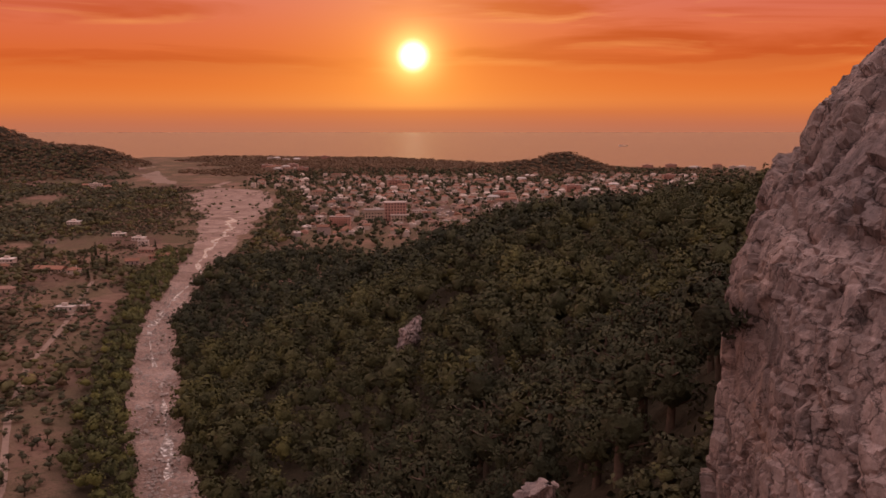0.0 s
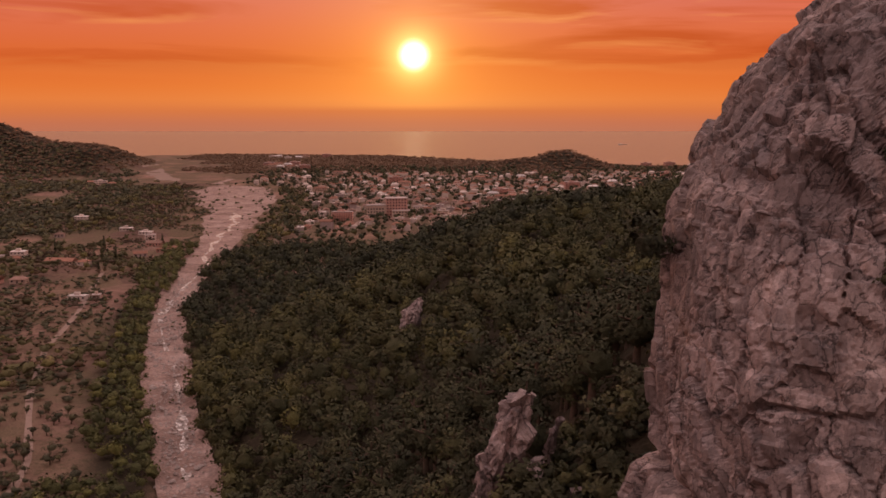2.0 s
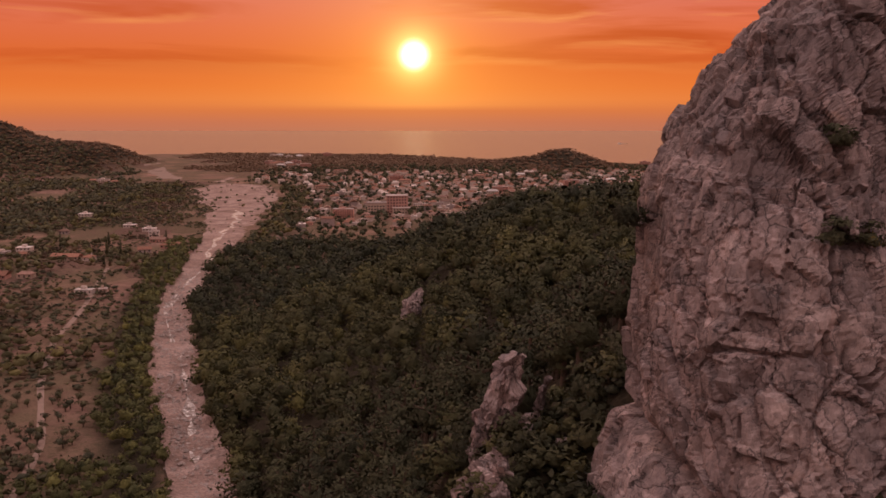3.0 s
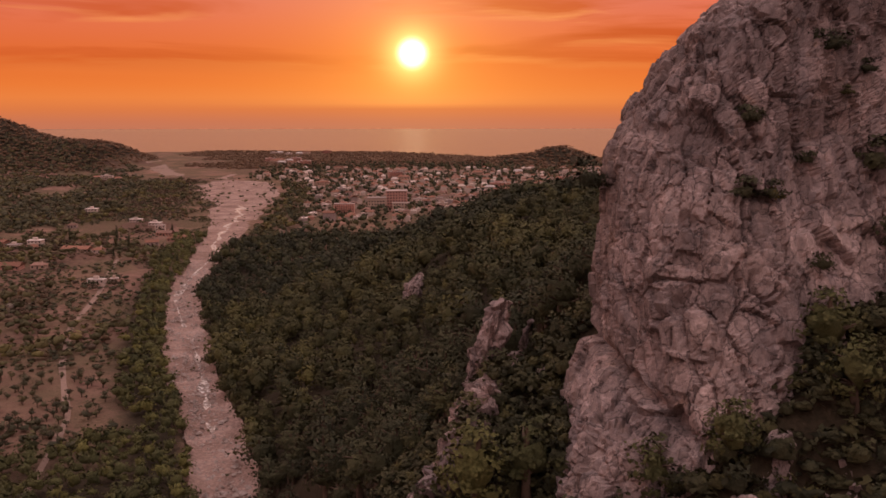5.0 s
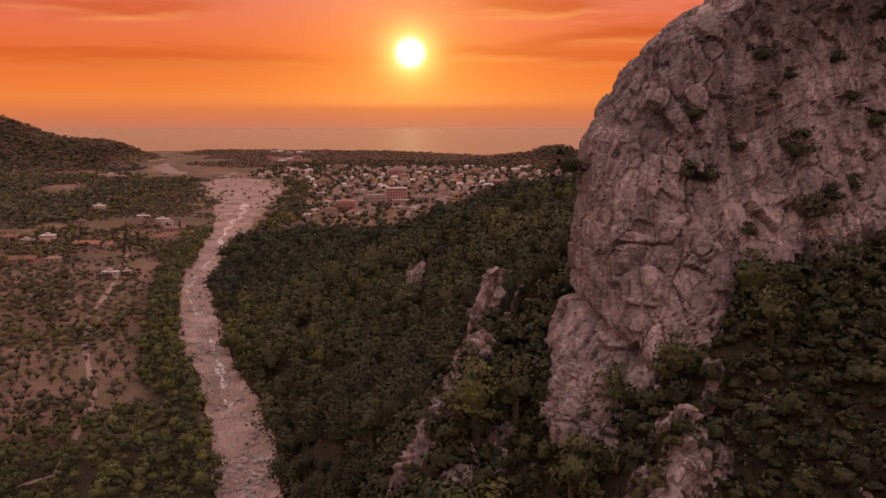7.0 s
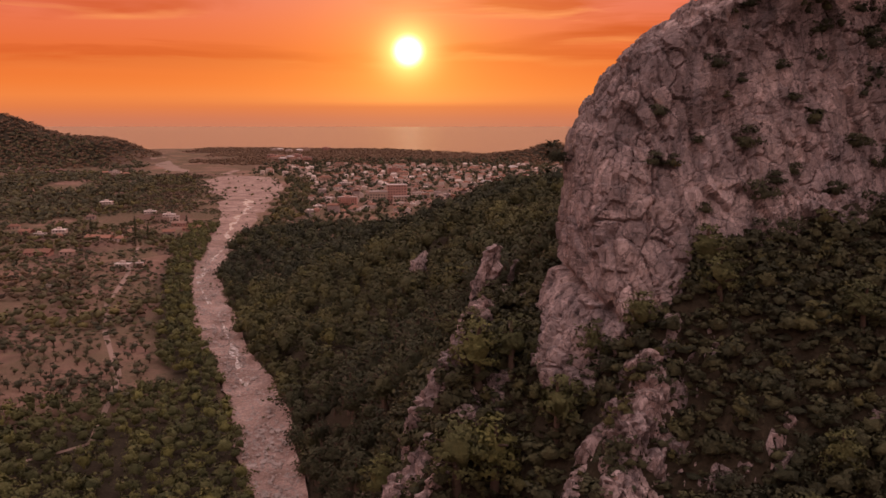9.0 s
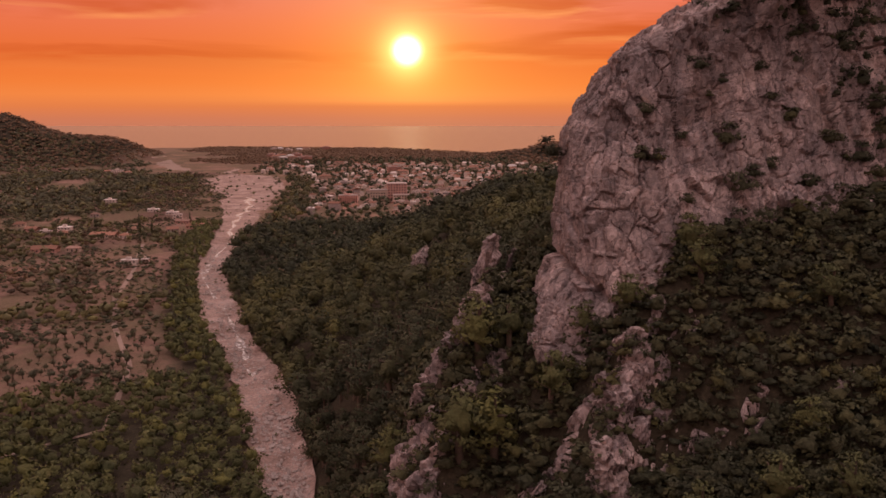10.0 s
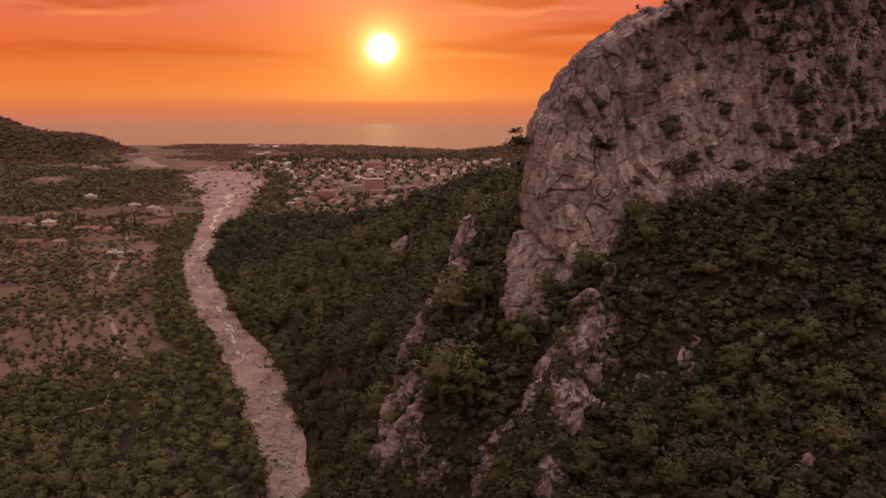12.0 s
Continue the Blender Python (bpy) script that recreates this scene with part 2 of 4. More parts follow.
# brighter, yellower version of the pine colour, for spur and bank trees
PINE_LIT = foliage_material("bright_pine_needles", (0.080, 0.080, 0.033), (0.125, 0.122, 0.048), (0.19, 0.18, 0.07), 0.1)
OLIVE = foliage_material("olive_leaves", (0.062, 0.060, 0.035), (0.098, 0.090, 0.052), (0.155, 0.135, 0.085), 0.08)
BARE = foliage_material("bare_twigs", (0.10, 0.065, 0.045), (0.14, 0.09, 0.06), (0.2, 0.13, 0.09), 0.08)
# distance haze is painted into this leaf colour: paler and browner than the leaves
FAR_HAZED = foliage_material("far_wood_hazed", (0.22, 0.132, 0.082), (0.25, 0.148, 0.094), (0.27, 0.165, 0.105), 0.01, 0.25)
BARK = plain("bark", (0.11, 0.075, 0.055), 0.95, 0.3, 2.0)
STONE = plain("river_stone", (0.50, 0.40, 0.36), 0.9, 0.35, 0.9)
SEA = sea_material()
STREAM = stream_material()
WALLS = [plain("wall_white", (0.58, 0.47, 0.42), 0.85, 0.15), plain("wall_cream", (0.50, 0.37, 0.30), 0.85, 0.15), plain("wall_pink", (0.50, 0.28, 0.23), 0.85, 0.15), plain("wall_grey", (0.33, 0.26, 0.245), 0.85, 0.2)]
ROOFS = [plain("roof_tiles", (0.25, 0.12, 0.083), 0.9, 0.3, 1.0), plain("roof_tiles_old", (0.24, 0.14, 0.11), 0.9, 0.3, 1.0), plain("roof_concrete", (0.36, 0.29, 0.27), 0.9, 0.25, 0.5), plain("roof_sheet", (0.55, 0.48, 0.46), 0.6, 0.2, 0.5)]
WINDOW = plain("window_glass", (0.03, 0.03, 0.035), 0.15, 0.2, 0.5, 0.5)
DARK = plain("dark_opening", (0.035, 0.028, 0.025), 0.9)
ASPHALT = plain("pale_track", (0.27, 0.185, 0.15), 0.95, 0.2, 0.3)
WHITE = plain("white_paint", (0.8, 0.76, 0.74), 0.5, 0.05)

# ---- noise on arrays ----
def hash01(i, j, k, seed):
    h = (i.astype(np.int64) * 374761393 + j.astype(np.int64) * 668265263 + k.astype(np.int64) * 2147483647 + seed * 1274126177) & 0xFFFFFFFF
    h = ((h ^ (h >> 13)) * 1274126177) & 0xFFFFFFFF
    h = ((h ^ (h >> 16)) * 2246822519) & 0xFFFFFFFF
    return ((h ^ (h >> 15)) & 0xFFFFFF) / float(0x1000000)


def vnoise(p, seed=0):
    f = np.floor(p)
    i = f.astype(np.int64)
    u = p - f
    u = u * u * (3 - 2 * u)
    out = 0
    for a in (0, 1):
        for b in (0, 1):
            for c in (0, 1):
                w = (u[:, 0] if a else 1 - u[:, 0]) * (u[:, 1] if b else 1 - u[:, 1]) * (u[:, 2] if c else 1 - u[:, 2])
                out = out + w * hash01(i[:, 0] + a, i[:, 1] + b, i[:, 2] + c, seed)
    return out * 2 - 1


def fbm(p, octaves=4, seed=0, gain=0.5):
    out, amp, q = 0, 1.0, np.array(p, float)
    for o in range(octaves):
        out = out + amp * vnoise(q, seed + o)
        amp *= gain
        q = q * 2.03 + 11.7
    return out


def cells(p, seed=0, blocky=False):
    """Nearest and second nearest cell distance, and three random numbers of the nearest cell with the way to its centre."""
    base = np.floor(p).astype(np.int64)
    f1 = np.full(len(p), 9.0)
    f2 = np.full(len(p), 9.0)
    rnd = np.zeros((len(p), 3))
    way = np.zeros((len(p), 3))
    for a in (-1, 0, 1):
        for b in (-1, 0, 1):
            for c in (-1, 0, 1):
                i, j, k = base[:, 0] + a, base[:, 1] + b, base[:, 2] + c
                q = np.stack([i + hash01(i, j, k, seed), j + hash01(i, j, k, seed + 1), k + hash01(i, j, k, seed + 2)], -1)
                off = p - q
                d = np.abs(off).max(-1) + 0.15 * np.abs(off).sum(-1) if blocky else np.sqrt((off ** 2).sum(-1))
                near = d < f1
                f2 = np.where(near, f1, np.minimum(f2, d))
                f1 = np.where(near, d, f1)
                way[near] = off[near]
                rnd[near] = np.stack([hash01(i, j, k, seed + s) for s in (3, 4, 5)], -1)[near]
    return f1, f2, rnd, way


def step(a, b, x):
    t = np.clip((x - a) / (b - a), 0, 1)
    return t * t * (3 - 2 * t)


def curve(x, knots):
    k = np.array(knots, float)
    return np.interp(x, k[:, 0], k[:, 1])


# ---- the lie of the land ----
RIVER_L = [(-300, -70), (0, -42), (112, -46), (145, -53), (200, -68), (240, -82), (280, -96), (323, -112), (404, -138), (468, -156), (590, -177), (745, -202), (830, -219), (930, -243), (1060, -284), (1150, -311), (1230, -336), (1290, -345), (1330, -338), (1500, -338)]
RIVER_R = [(-300, -50), (0, -26), (112, -34), (145, -38), (200, -50), (240, -61), (280, -78), (323, -93), (404, -118), (468, -138), (590, -156), (745, -171), (830, -180), (930, -190), (1060, -206), (1150, -217), (1230, -236), (1290, -266), (1330, -330), (1500, -337)]
HILL = [(-300, 20), (-60, 34), (0, 48), (25, 57), (40, 71), (60, 84), (85, 91), (120, 80), (208, 55), (300, 50), (400, 50), (520, 46), (570, 41), (650, 17), (740, 0), (5000, 0)]
SIDE = [(0, 0.8), (60, 0.8), (90, 0.92), (150, 0.8), (208, 0.62), (260, 0.45), (500, 0.36), (700, 0.34)]
RISE = [(0, 0.05), (60, 0.1), (120, 0.3), (208, 0.38), (320, 0.36), (420, 0.24), (520, 0.12), (740, 0.0)]
SHORE = [(-2500, 1860), (-800, 1880), (-755, 2180), (-730, 2250), (-540, 2280), (-115, 2200), (0, 2080), (140, 1930), (380, 1880), (600, 1760), (1500, 1700)]
HEADLAND = [(-3000, 190), (-1400, 160), (-1000, 122), (-870, 92), (-805, 74), (-753, 56), (-702, 45), (-660, 42), (-625, 38), (-590, 16), (-565, 4), (-545, 0), (5000, 0)]


def ragged(y, seed):
    """How far a bank of the far river bed wanders off its line."""
    y = np.asarray(y, float)
    if y.max() < 780:
        return 0 * y
    return 13 * step(780, 1000, y) * fbm(np.stack([y * 0.022, y * 0, y * 0], -1).reshape(-1, 3), 3, seed).reshape(y.shape)


def left_bank(y):
    return curve(y, RIVER_L) + ragged(y, 33)


def right_bank(y):
    return curve(y, RIVER_R) + 0.7 * ragged(y, 37)


def bar(x, y, a, b, width):
    """Bell-shaped weight round the line from a to b."""
    a, b = np.array(a, float), np.array(b, float)
    d = b - a
    t = np.clip(((x - a[0]) * d[0] + (y - a[1]) * d[1]) / (d @ d), 0, 1)
    r2 = (x - a[0] - t * d[0]) ** 2 + (y - a[1] - t * d[1]) ** 2
    return np.exp(-r2 / width ** 2)


def land(x, y, rough=True):
    x, y = np.asarray(x, float), np.asarray(y, float)
    shape = x.shape
    x, y = x.ravel(), y.ravel()
    p = np.stack([x, y, x * 0], -1)
    z = curve(y, HILL)
    left = x < 36
    z = np.where(left, z - curve(y, SIDE) * (36 - x), z + curve(y, RISE) * np.minimum(x - 36, 80) * step(760, 600, y))
    # ribs and hollows of the spur below the cliff
    z += 9 * bar(x, y, (24, 38), (6, 2), 5) + 7 * bar(x, y, (7, 80), (-4, 44), 5) - 3 * bar(x, y, (8, 46), (0, 22), 4) + 5 * bar(x, y, (26, 44), (33, 46), 4)
    z += 4 * bar(x, y, (-8, 313), (-4, 302), 3.5)
    s = x - right_bank(y) - 3
    z = np.minimum(z, np.maximum(s, 0) * curve(y, [(90, 2.4), (200, 1.3), (280, 1.0), (700, 1.0)]))
    z = np.maximum(z, 0)
    # the mountain that carries the cliff
    top = np.minimum(80 + 0.8 * (y - 62), 150 + 0 * y)
    top = np.where(y > 135, top - (y - 135) * 0.95, top)
    edge = 29 + 0.42 * (y - 66)
    m = top * step(0, 14, x - edge) * step(60, 66, y) * step(235, 190, y)
    z = np.maximum(z, m)
    # headland and hillock by the sea
    fy = step(1320, 1620, y + 0.25 * (x + 600)) * step(1960, 1690, y)
    z = np.maximum(z, curve(x, HEADLAND) * fy * (1 + 0.10 * vnoise(p * 0.012, 3)))
    z = z + 33 * np.exp(-((x - 226) / 66) ** 2 - ((y - 1700) / 80) ** 2)
    z = z + 11 * np.exp(-((x - 130) / 45) ** 2 - ((y - 1750) / 60) ** 2)
    hill = step(2, 25, z)
    if rough:
        z = z + hill * (2.4 * fbm(p * 0.035, 3, 5) + 0.9 * fbm(p * 0.16, 3, 9)) + (1 - hill) * 0.5 * fbm(p * 0.03, 2, 7)
    soft = 3 + 9 * step(600, 1000, y)
    inside = step(-1, 1, (x - left_bank(y)) / soft) * step(1, -1, (x - right_bank(y)) / soft) * step(1500, 1300, y)
    z = z - (0.7 + 1.9 * step(700, 500, y)) * inside
    # shore
    shore = curve(x, SHORE)
    z = z - 6 * step(-30, 40, y - shore + 12 * vnoise(p * 0.01, 21))
    return z.reshape(shape)


def axis(*parts):
    out = []
    for a, b, d in parts:
        out += list(np.arange(a, b - d * 0.3, d))
    return np.array(out + [parts[-1][1]])


def mesh_from(name, verts, faces, mat, smooth=False):
    """A mesh from an array of vertices and an array of faces with three or four corners."""
    me = bpy.data.meshes.new(name)
    verts = np.asarray(verts, np.float32)
    faces = np.asarray(faces, np.int32)
    n, k = faces.shape
    me.vertices.add(len(verts))
    me.vertices.foreach_set("co", verts.ravel())
    me.loops.add(n * k)
    me.loops.foreach_set("vertex_index", faces.ravel())
    me.polygons.add(n)
    me.polygons.foreach_set("loop_start", np.arange(n, dtype=np.int32) * k)
    me.polygons.foreach_set("loop_total", np.full(n, k, np.int32))
    me.polygons.foreach_set("use_smooth", np.broadcast_to(np.asarray(smooth, bool), (n,)).copy())
    me.update(calc_edges=True)
    me.materials.append(mat)
    return me


def grid_faces(rows, cols):
    a = (np.arange(rows - 1)[:, None] * cols + np.arange(cols - 1)[None]).ravel()
    return np.stack([a, a + 1, a + cols + 1, a + cols], -1)


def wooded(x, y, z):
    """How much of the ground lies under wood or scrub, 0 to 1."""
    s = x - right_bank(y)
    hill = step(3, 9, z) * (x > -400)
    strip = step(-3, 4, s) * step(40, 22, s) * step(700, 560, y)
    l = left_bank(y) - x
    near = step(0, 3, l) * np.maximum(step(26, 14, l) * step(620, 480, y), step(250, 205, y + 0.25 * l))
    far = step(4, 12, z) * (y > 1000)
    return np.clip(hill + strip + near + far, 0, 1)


def build_ground():
    gx = axis((-4900, -1500, 340), (-1500, -420, 36), (-420, -115, 8), (-115, 115, 2.0), (115, 420, 8), (420, 1500, 40), (1500, 4900, 340))
    gy = axis((-4900, -400, 300), (-400, -40, 10), (-40, 130, 2.0), (130, 430, 4.0), (430, 900, 8), (900, 2400, 22), (2400, 2700, 100))
    X, Y = np.meshgrid(gx, gy)
    Z = land(X, Y)
    me = mesh_from("ground", np.stack([X, Y, Z], -1).reshape(-1, 3), grid_faces(len(gy), len(gx)), GROUND, True)
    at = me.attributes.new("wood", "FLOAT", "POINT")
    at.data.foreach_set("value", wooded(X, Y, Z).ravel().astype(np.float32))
    tagged(new("ground", me), "dry pinkish valley soil rising to dark wooded hills", "ground", kind="structure")


def build_sea():
    gx, gy = axis((-4900, 4900, 350)), axis((1600, 4980, 130))
    X, Y = np.meshgrid(gx, gy)
    me = mesh_from("sea", np.stack([X, Y, X * 0 - 2.0], -1).reshape(-1, 3), grid_faces(len(gy), len(gx)), SEA, True)
    tagged(new("sea", me), "calm open sea shining orange under the evening sky", "sea", kind="structure")


def build_river():
    gy = axis((-300, -60, 8.0), (-60, 460, 2.0), (460, 1500, 5.0))
    u = np.linspace(-0.04, 1.04, 25)
    L, R = left_bank(gy), right_bank(gy)
    wob = 1.6 * fbm(np.stack([gy * 0.06, gy * 0, gy * 0], -1), 3, 31)
    X = (L + wob)[:, None] * (1 - u) + (R + wob * 0.6)[:, None] * u
    Y = gy[:, None] + 0 * X
    p = np.stack([X, Y, X * 0], -1).reshape(-1, 3)
    Z = -0.9 + 0.75 * step(500, 700, Y) + (0.5 - 0.35 * step(450, 650, Y)) * fbm(p * 0.12, 4, 41).reshape(X.shape) + (1.3 - 1.2 * step(500, 800, Y)) * (np.abs(u - 0.5) * 2)[None] ** 4
    # braided channels
    ch = np.abs(vnoise(np.stack([X * 0.09, Y * 0.018, X * 0], -1).reshape(-1, 3), 51)).reshape(X.shape)
    Z = Z - (0.7 - 0.55 * step(450, 650, Y)) * step(0.22, 0.0, ch)
    me = mesh_from("river_bed", np.stack([X, Y, Z], -1).reshape(-1, 3), grid_faces(len(gy), len(u)), GRAVEL, True)
    tagged(new("river_bed", me), "wide dry river bed of pale pinkish gravel", "river bed", kind="structure")
    # shallow water between the gravel banks
    wy = axis((250, 960, 4.0))
    c = 0.5 + 0.2 * np.sin(wy * 0.021 + 1.0)
    c = np.where(wy > 640, 0.5 - 0.1 * np.sin((wy - 640) * 0.02) + 0.05 * np.sin(wy * 0.11), c)
    mid = left_bank(wy) * (1 - c) + right_bank(wy) * c
    half = np.maximum(0.05, -0.35 + 3.2 * np.abs(vnoise(np.stack([wy * 0.05, wy * 0, wy * 0], -1), 61))) * (1 + 0.3 * step(640, 800, wy)) + 4 * np.exp(-((wy - 930) / 14) ** 2)
    v = np.linspace(-1, 1, 7)
    X = mid[:, None] + half[:, None] * v[None]
    me = mesh_from("stream", np.stack([X, wy[:, None] + 0 * X, 0 * X - 0.85 + 0.75 * step(500, 700, wy)[:, None]], -1).reshape(-1, 3), grid_faces(len(wy), 7), STREAM, True)
    tagged(new("stream", me), "shallow stream with foam and painted white glints between gravel banks", "water", kind="structure")


build_ground()
build_sea()
build_river()


# ---- rock ----
def chip(p, nrm, size, amp, seed, squash=1.0, blocky=True, tip=0.8, groove=0.13, deep=0.5):
    """Broken blocks: each cell of rock stands out or back by its own amount and tilt, with a joint between cells."""
    c, s = math.cos(0.3 + seed), math.sin(0.3 + seed)
    lean = 0.22 * math.sin(seed * 1.7)
    q = np.stack([p[:, 0] * c - p[:, 1] * s + lean * p[:, 2], p[:, 0] * s + p[:, 1] * c, p[:, 2] - 0.18 * p[:, 0]], -1) / size
    q[:, 2] *= squash
    q = q + 0.16 * np.stack([vnoise(q * 0.9, seed + 40 + i) for i in range(3)], -1)
    f1, f2, r, way = cells(q, seed, blocky)
    tilt = ((r - 0.5) * way).sum(-1)
    body = step(0.0, groove, f2 - f1)
    return amp * (body * (1.2 * (r[:, 0] - 0.5) + tip * tilt) - deep * (1 - body))


EDGE = [(40, 18), (61, 17.4), (66, 16.2), (71, 15.6), (75, 17.0), (80, 18.4), (91, 19.0), (97, 18.8), (100.5, 19.4), (104, 21.5), (108, 25.3), (113, 28.6), (117, 33.4), (123, 43.8), (128, 55), (134, 74), (140, 88)]
FACE = [(60, 150), (34, 104), (22.4, 82), (18.3, 73), (18.4, 64), (22, 56), (27, 52.5), (34, 53), (41, 58), (50, 60), (60, 62), (72, 65), (84, 69), (100, 76), (140, 100)]


CLIFF = []


def build_cliff():
    f = np.array(FACE, float)
    d = np.r_[0, np.cumsum(np.hypot(*np.diff(f, axis=0).T))]
    s = np.concatenate([np.arange(16, 62, 0.6), np.arange(62, 112, 0.22), np.arange(112, d[-1] - 18, 0.36)])
    fx, fy = np.interp(s, d, f[:, 0]), np.interp(s, d, f[:, 1])
    ker = np.ones(9) / 9
    fx[4:-4], fy[4:-4] = np.convolve(fx, ker, "valid"), np.convolve(fy, ker, "valid")
    zz = np.arange(47, 134.0, 0.25)
    e = curve(zz, EDGE)
    X = e[:, None] + (fx - 18.0)[None] * ((140 - e) / (140 - 18.0))[:, None]
    lean = 0.12 + 0.32 * step(16, 30, fx) * (fy < 70) + 0.32 * (fx > 60) * (fy >= 70)
    lean[4:-4] = np.convolve(lean, ker, "valid")
    Y = fy[None] + lean[None] * (zz - 90)[:, None]
    Z = zz[:, None] + 0 * X
    # foot block that stands out below a slanting undercut
    corner = np.exp(-((s - s[np.argmin(np.hypot(fx - 19.5, fy - 60))]) / 7.0) ** 2)
    drop_to = 78.5 - 0.75 * (X - 15) - Z
    foot = step(0, 4.5, drop_to) * corner[None]
    X = X - 0.5 * np.clip(drop_to, 0, 11) * corner[None]
    Y = Y - 4.2 * foot
    P = np.stack([X, Y, Z], -1)
    du, dv = np.gradient(P, axis=1), np.gradient(P, axis=0)
    nrm = np.cross(du, dv)
    nrm /= np.linalg.norm(nrm, axis=-1, keepdims=True) + 1e-9
    p, n = P.reshape(-1, 3), nrm.reshape(-1, 3)
    h = 1.2 * fbm(p * 0.07, 2, 70)
    # bedding and upright clefts
    h += chip(p, n, 7.5, 1.35, 101, 0.45, True, 0.6, 0.04, 0.3) + chip(p, n, 2.8, 0.85, 131, 0.5, True, 0.6, 0.07, 0.55) + chip(p, n, 1.25, 0.2, 161, 0.55, True, 0.6, 0.12, 1.0) * 0.7
    # ragged flutes that lean across the face
    q = np.stack([p[:, 0] + 0.45 * p[:, 2], p[:, 1], 0.3 * p[:, 2] - 0.2 * p[:, 0]], -1)
    h -= 0.45 * (1 - np.abs(fbm(q * 0.2, 2, 73))) ** 6 - 0.1
    h += 0.04 * fbm(p * 1.5, 3, 75)
    bed = (p[:, 2] + 0.25 * p[:, 0] + 1.6 * fbm(p * 0.12, 2, 77)) / 4.3
    h += 0.22 * (bed - np.floor(bed)) - 0.1
    # an undercut with a foot block below it
    h -= 1.8 * np.exp(-((p[:, 0] - 19) / 6) ** 2 - ((p[:, 2] - 80.3 + 0.75 * (p[:, 0] - 15)) / 1.0) ** 2)
    h = h * np.tile(0.5 + 0.5 * step(58, 76, s), len(zz))
    p = p + n * h[:, None]
    CLIFF.append(p.reshape(len(zz), len(s), 3))
    me = mesh_from("cliff", p, grid_faces(len(zz), len(s)), ROCK)
    tagged(new("cliff", me), "steep fractured grey-pink limestone cliff above a scrub slope", "cliff", kind="structure")


def rock_mass(name, path, radius, label, seed, tall=1.0, res=0.4, taper=0.0):
    """A rib of broken rock along a line on the slope, sunk into the ground."""
    f = np.array(path, float)
    d = np.r_[0, np.cumsum(np.linalg.norm(np.diff(f, axis=0), axis=1))]
    ns, na = max(12, int(d[-1] / res)), max(20, int(2 * math.pi * radius / res))
    s = np.linspace(0, d[-1], ns)
    c = np.stack([np.interp(s, d, f[:, i]) for i in range(3)], -1)
    r = radius * np.sqrt(np.clip(1 - (2 * s / d[-1] - 1) ** 4, 0.0, 1)) * (1 - taper * s / d[-1]) * (1 + 0.35 * vnoise(np.stack([s * 0.2, s * 0, s * 0 + seed], -1), seed))
    t = np.gradient(c, axis=0)
    t /= np.linalg.norm(t, axis=1, keepdims=True)
    side = np.cross(t, (0, 0, 1.0))
    side /= np.linalg.norm(side, axis=1, keepdims=True)
    up = np.cross(side, t)
    a = np.linspace(0, 2 * math.pi, na)
    n = side[:, None] * np.cos(a)[None, :, None] + up[:, None] * np.sin(a)[None, :, None]
    p = c[:, None] + n * r[:, None, None] * np.stack([1 + 0 * a, 1 + 0 * a, 1 + 0 * a + (tall - 1)], -1)[None]
    p, n = p.reshape(-1, 3), n.reshape(-1, 3)
    h = chip(p.copy(), n, radius * 0.8, radius * 0.4, seed + 11, 0.4) + chip(p.copy(), n, radius * 0.4, radius * 0.2, seed + 23, 0.5) + chip(p.copy(), n, radius * 0.2, radius * 0.08, seed + 29, 0.6)
    p = p + n * h[:, None]
    return tagged(new(name, mesh_from(name, p, grid_faces(ns, na), ROCK)), label, "rock", "standing rocks")


build_cliff()


def on_land(pts, up=0.0):
    return [(x, y, float(land(np.array([x]), np.array([y]))[0]) + up) for x, y in pts]


def rock_patch(name, lines, box, label, seed, lift=2.6, res=0.25, ragged=0.34):
    """Bare broken rock that breaks through the slope along some lines."""
    x0, x1, y0, y1 = box
    gx, gy = np.arange(x0, x1, res), np.arange(y0, y1, res)
    X, Y = np.meshgrid(gx, gy)
    x, y = X.ravel(), Y.ravel()
    p = np.stack([x, y, x * 0], -1)
    m = np.max([bar(x, y, a, b, w) for a, b, w in lines], axis=0) + ragged * fbm(p * 0.16, 3, seed) + 0.2 * fbm(p * 0.6, 2, seed + 5)
    z0 = land(x, y)
    q = np.stack([x, y, z0], -1)
    gzy, gzx = np.gradient(z0.reshape(X.shape), gy, gx)
    n = np.stack([-gzx.ravel(), -gzy.ravel(), 0 * x + 1], -1)
    n /= np.linalg.norm(n, axis=1, keepdims=True)
    h = lift * np.clip(m - 0.42, -1, 0.5) + (0.4 + step(0.4, 0.8, m)) * 0.8 * (chip(q, None, 3.4, 1.5, seed + 11, 0.45, True, 0.8, 0.06, 0.3) + chip(q, None, 1.5, 0.95, seed + 21, 0.45, True, 0.8, 0.08, 0.8) + chip(q, None, 0.75, 0.5, seed + 31, 0.5, True, 0.8, 0.1, 0.9))
    h = np.where(m < 0.3, -1.5, h)
    show = (h > -1.2).reshape(X.shape)
    F = grid_faces(len(gy), len(gx))
    F = F[show.ravel()[F].any(1)]
    used = np.unique(F)
    back = np.zeros(len(x), int)
    back[used] = np.arange(len(used))
    V = (q + n * h[:, None])[used]
    return tagged(new(name, mesh_from(name, V, back[F], ROCK)), label, "rock", "bare rocks of the slope", "structure")


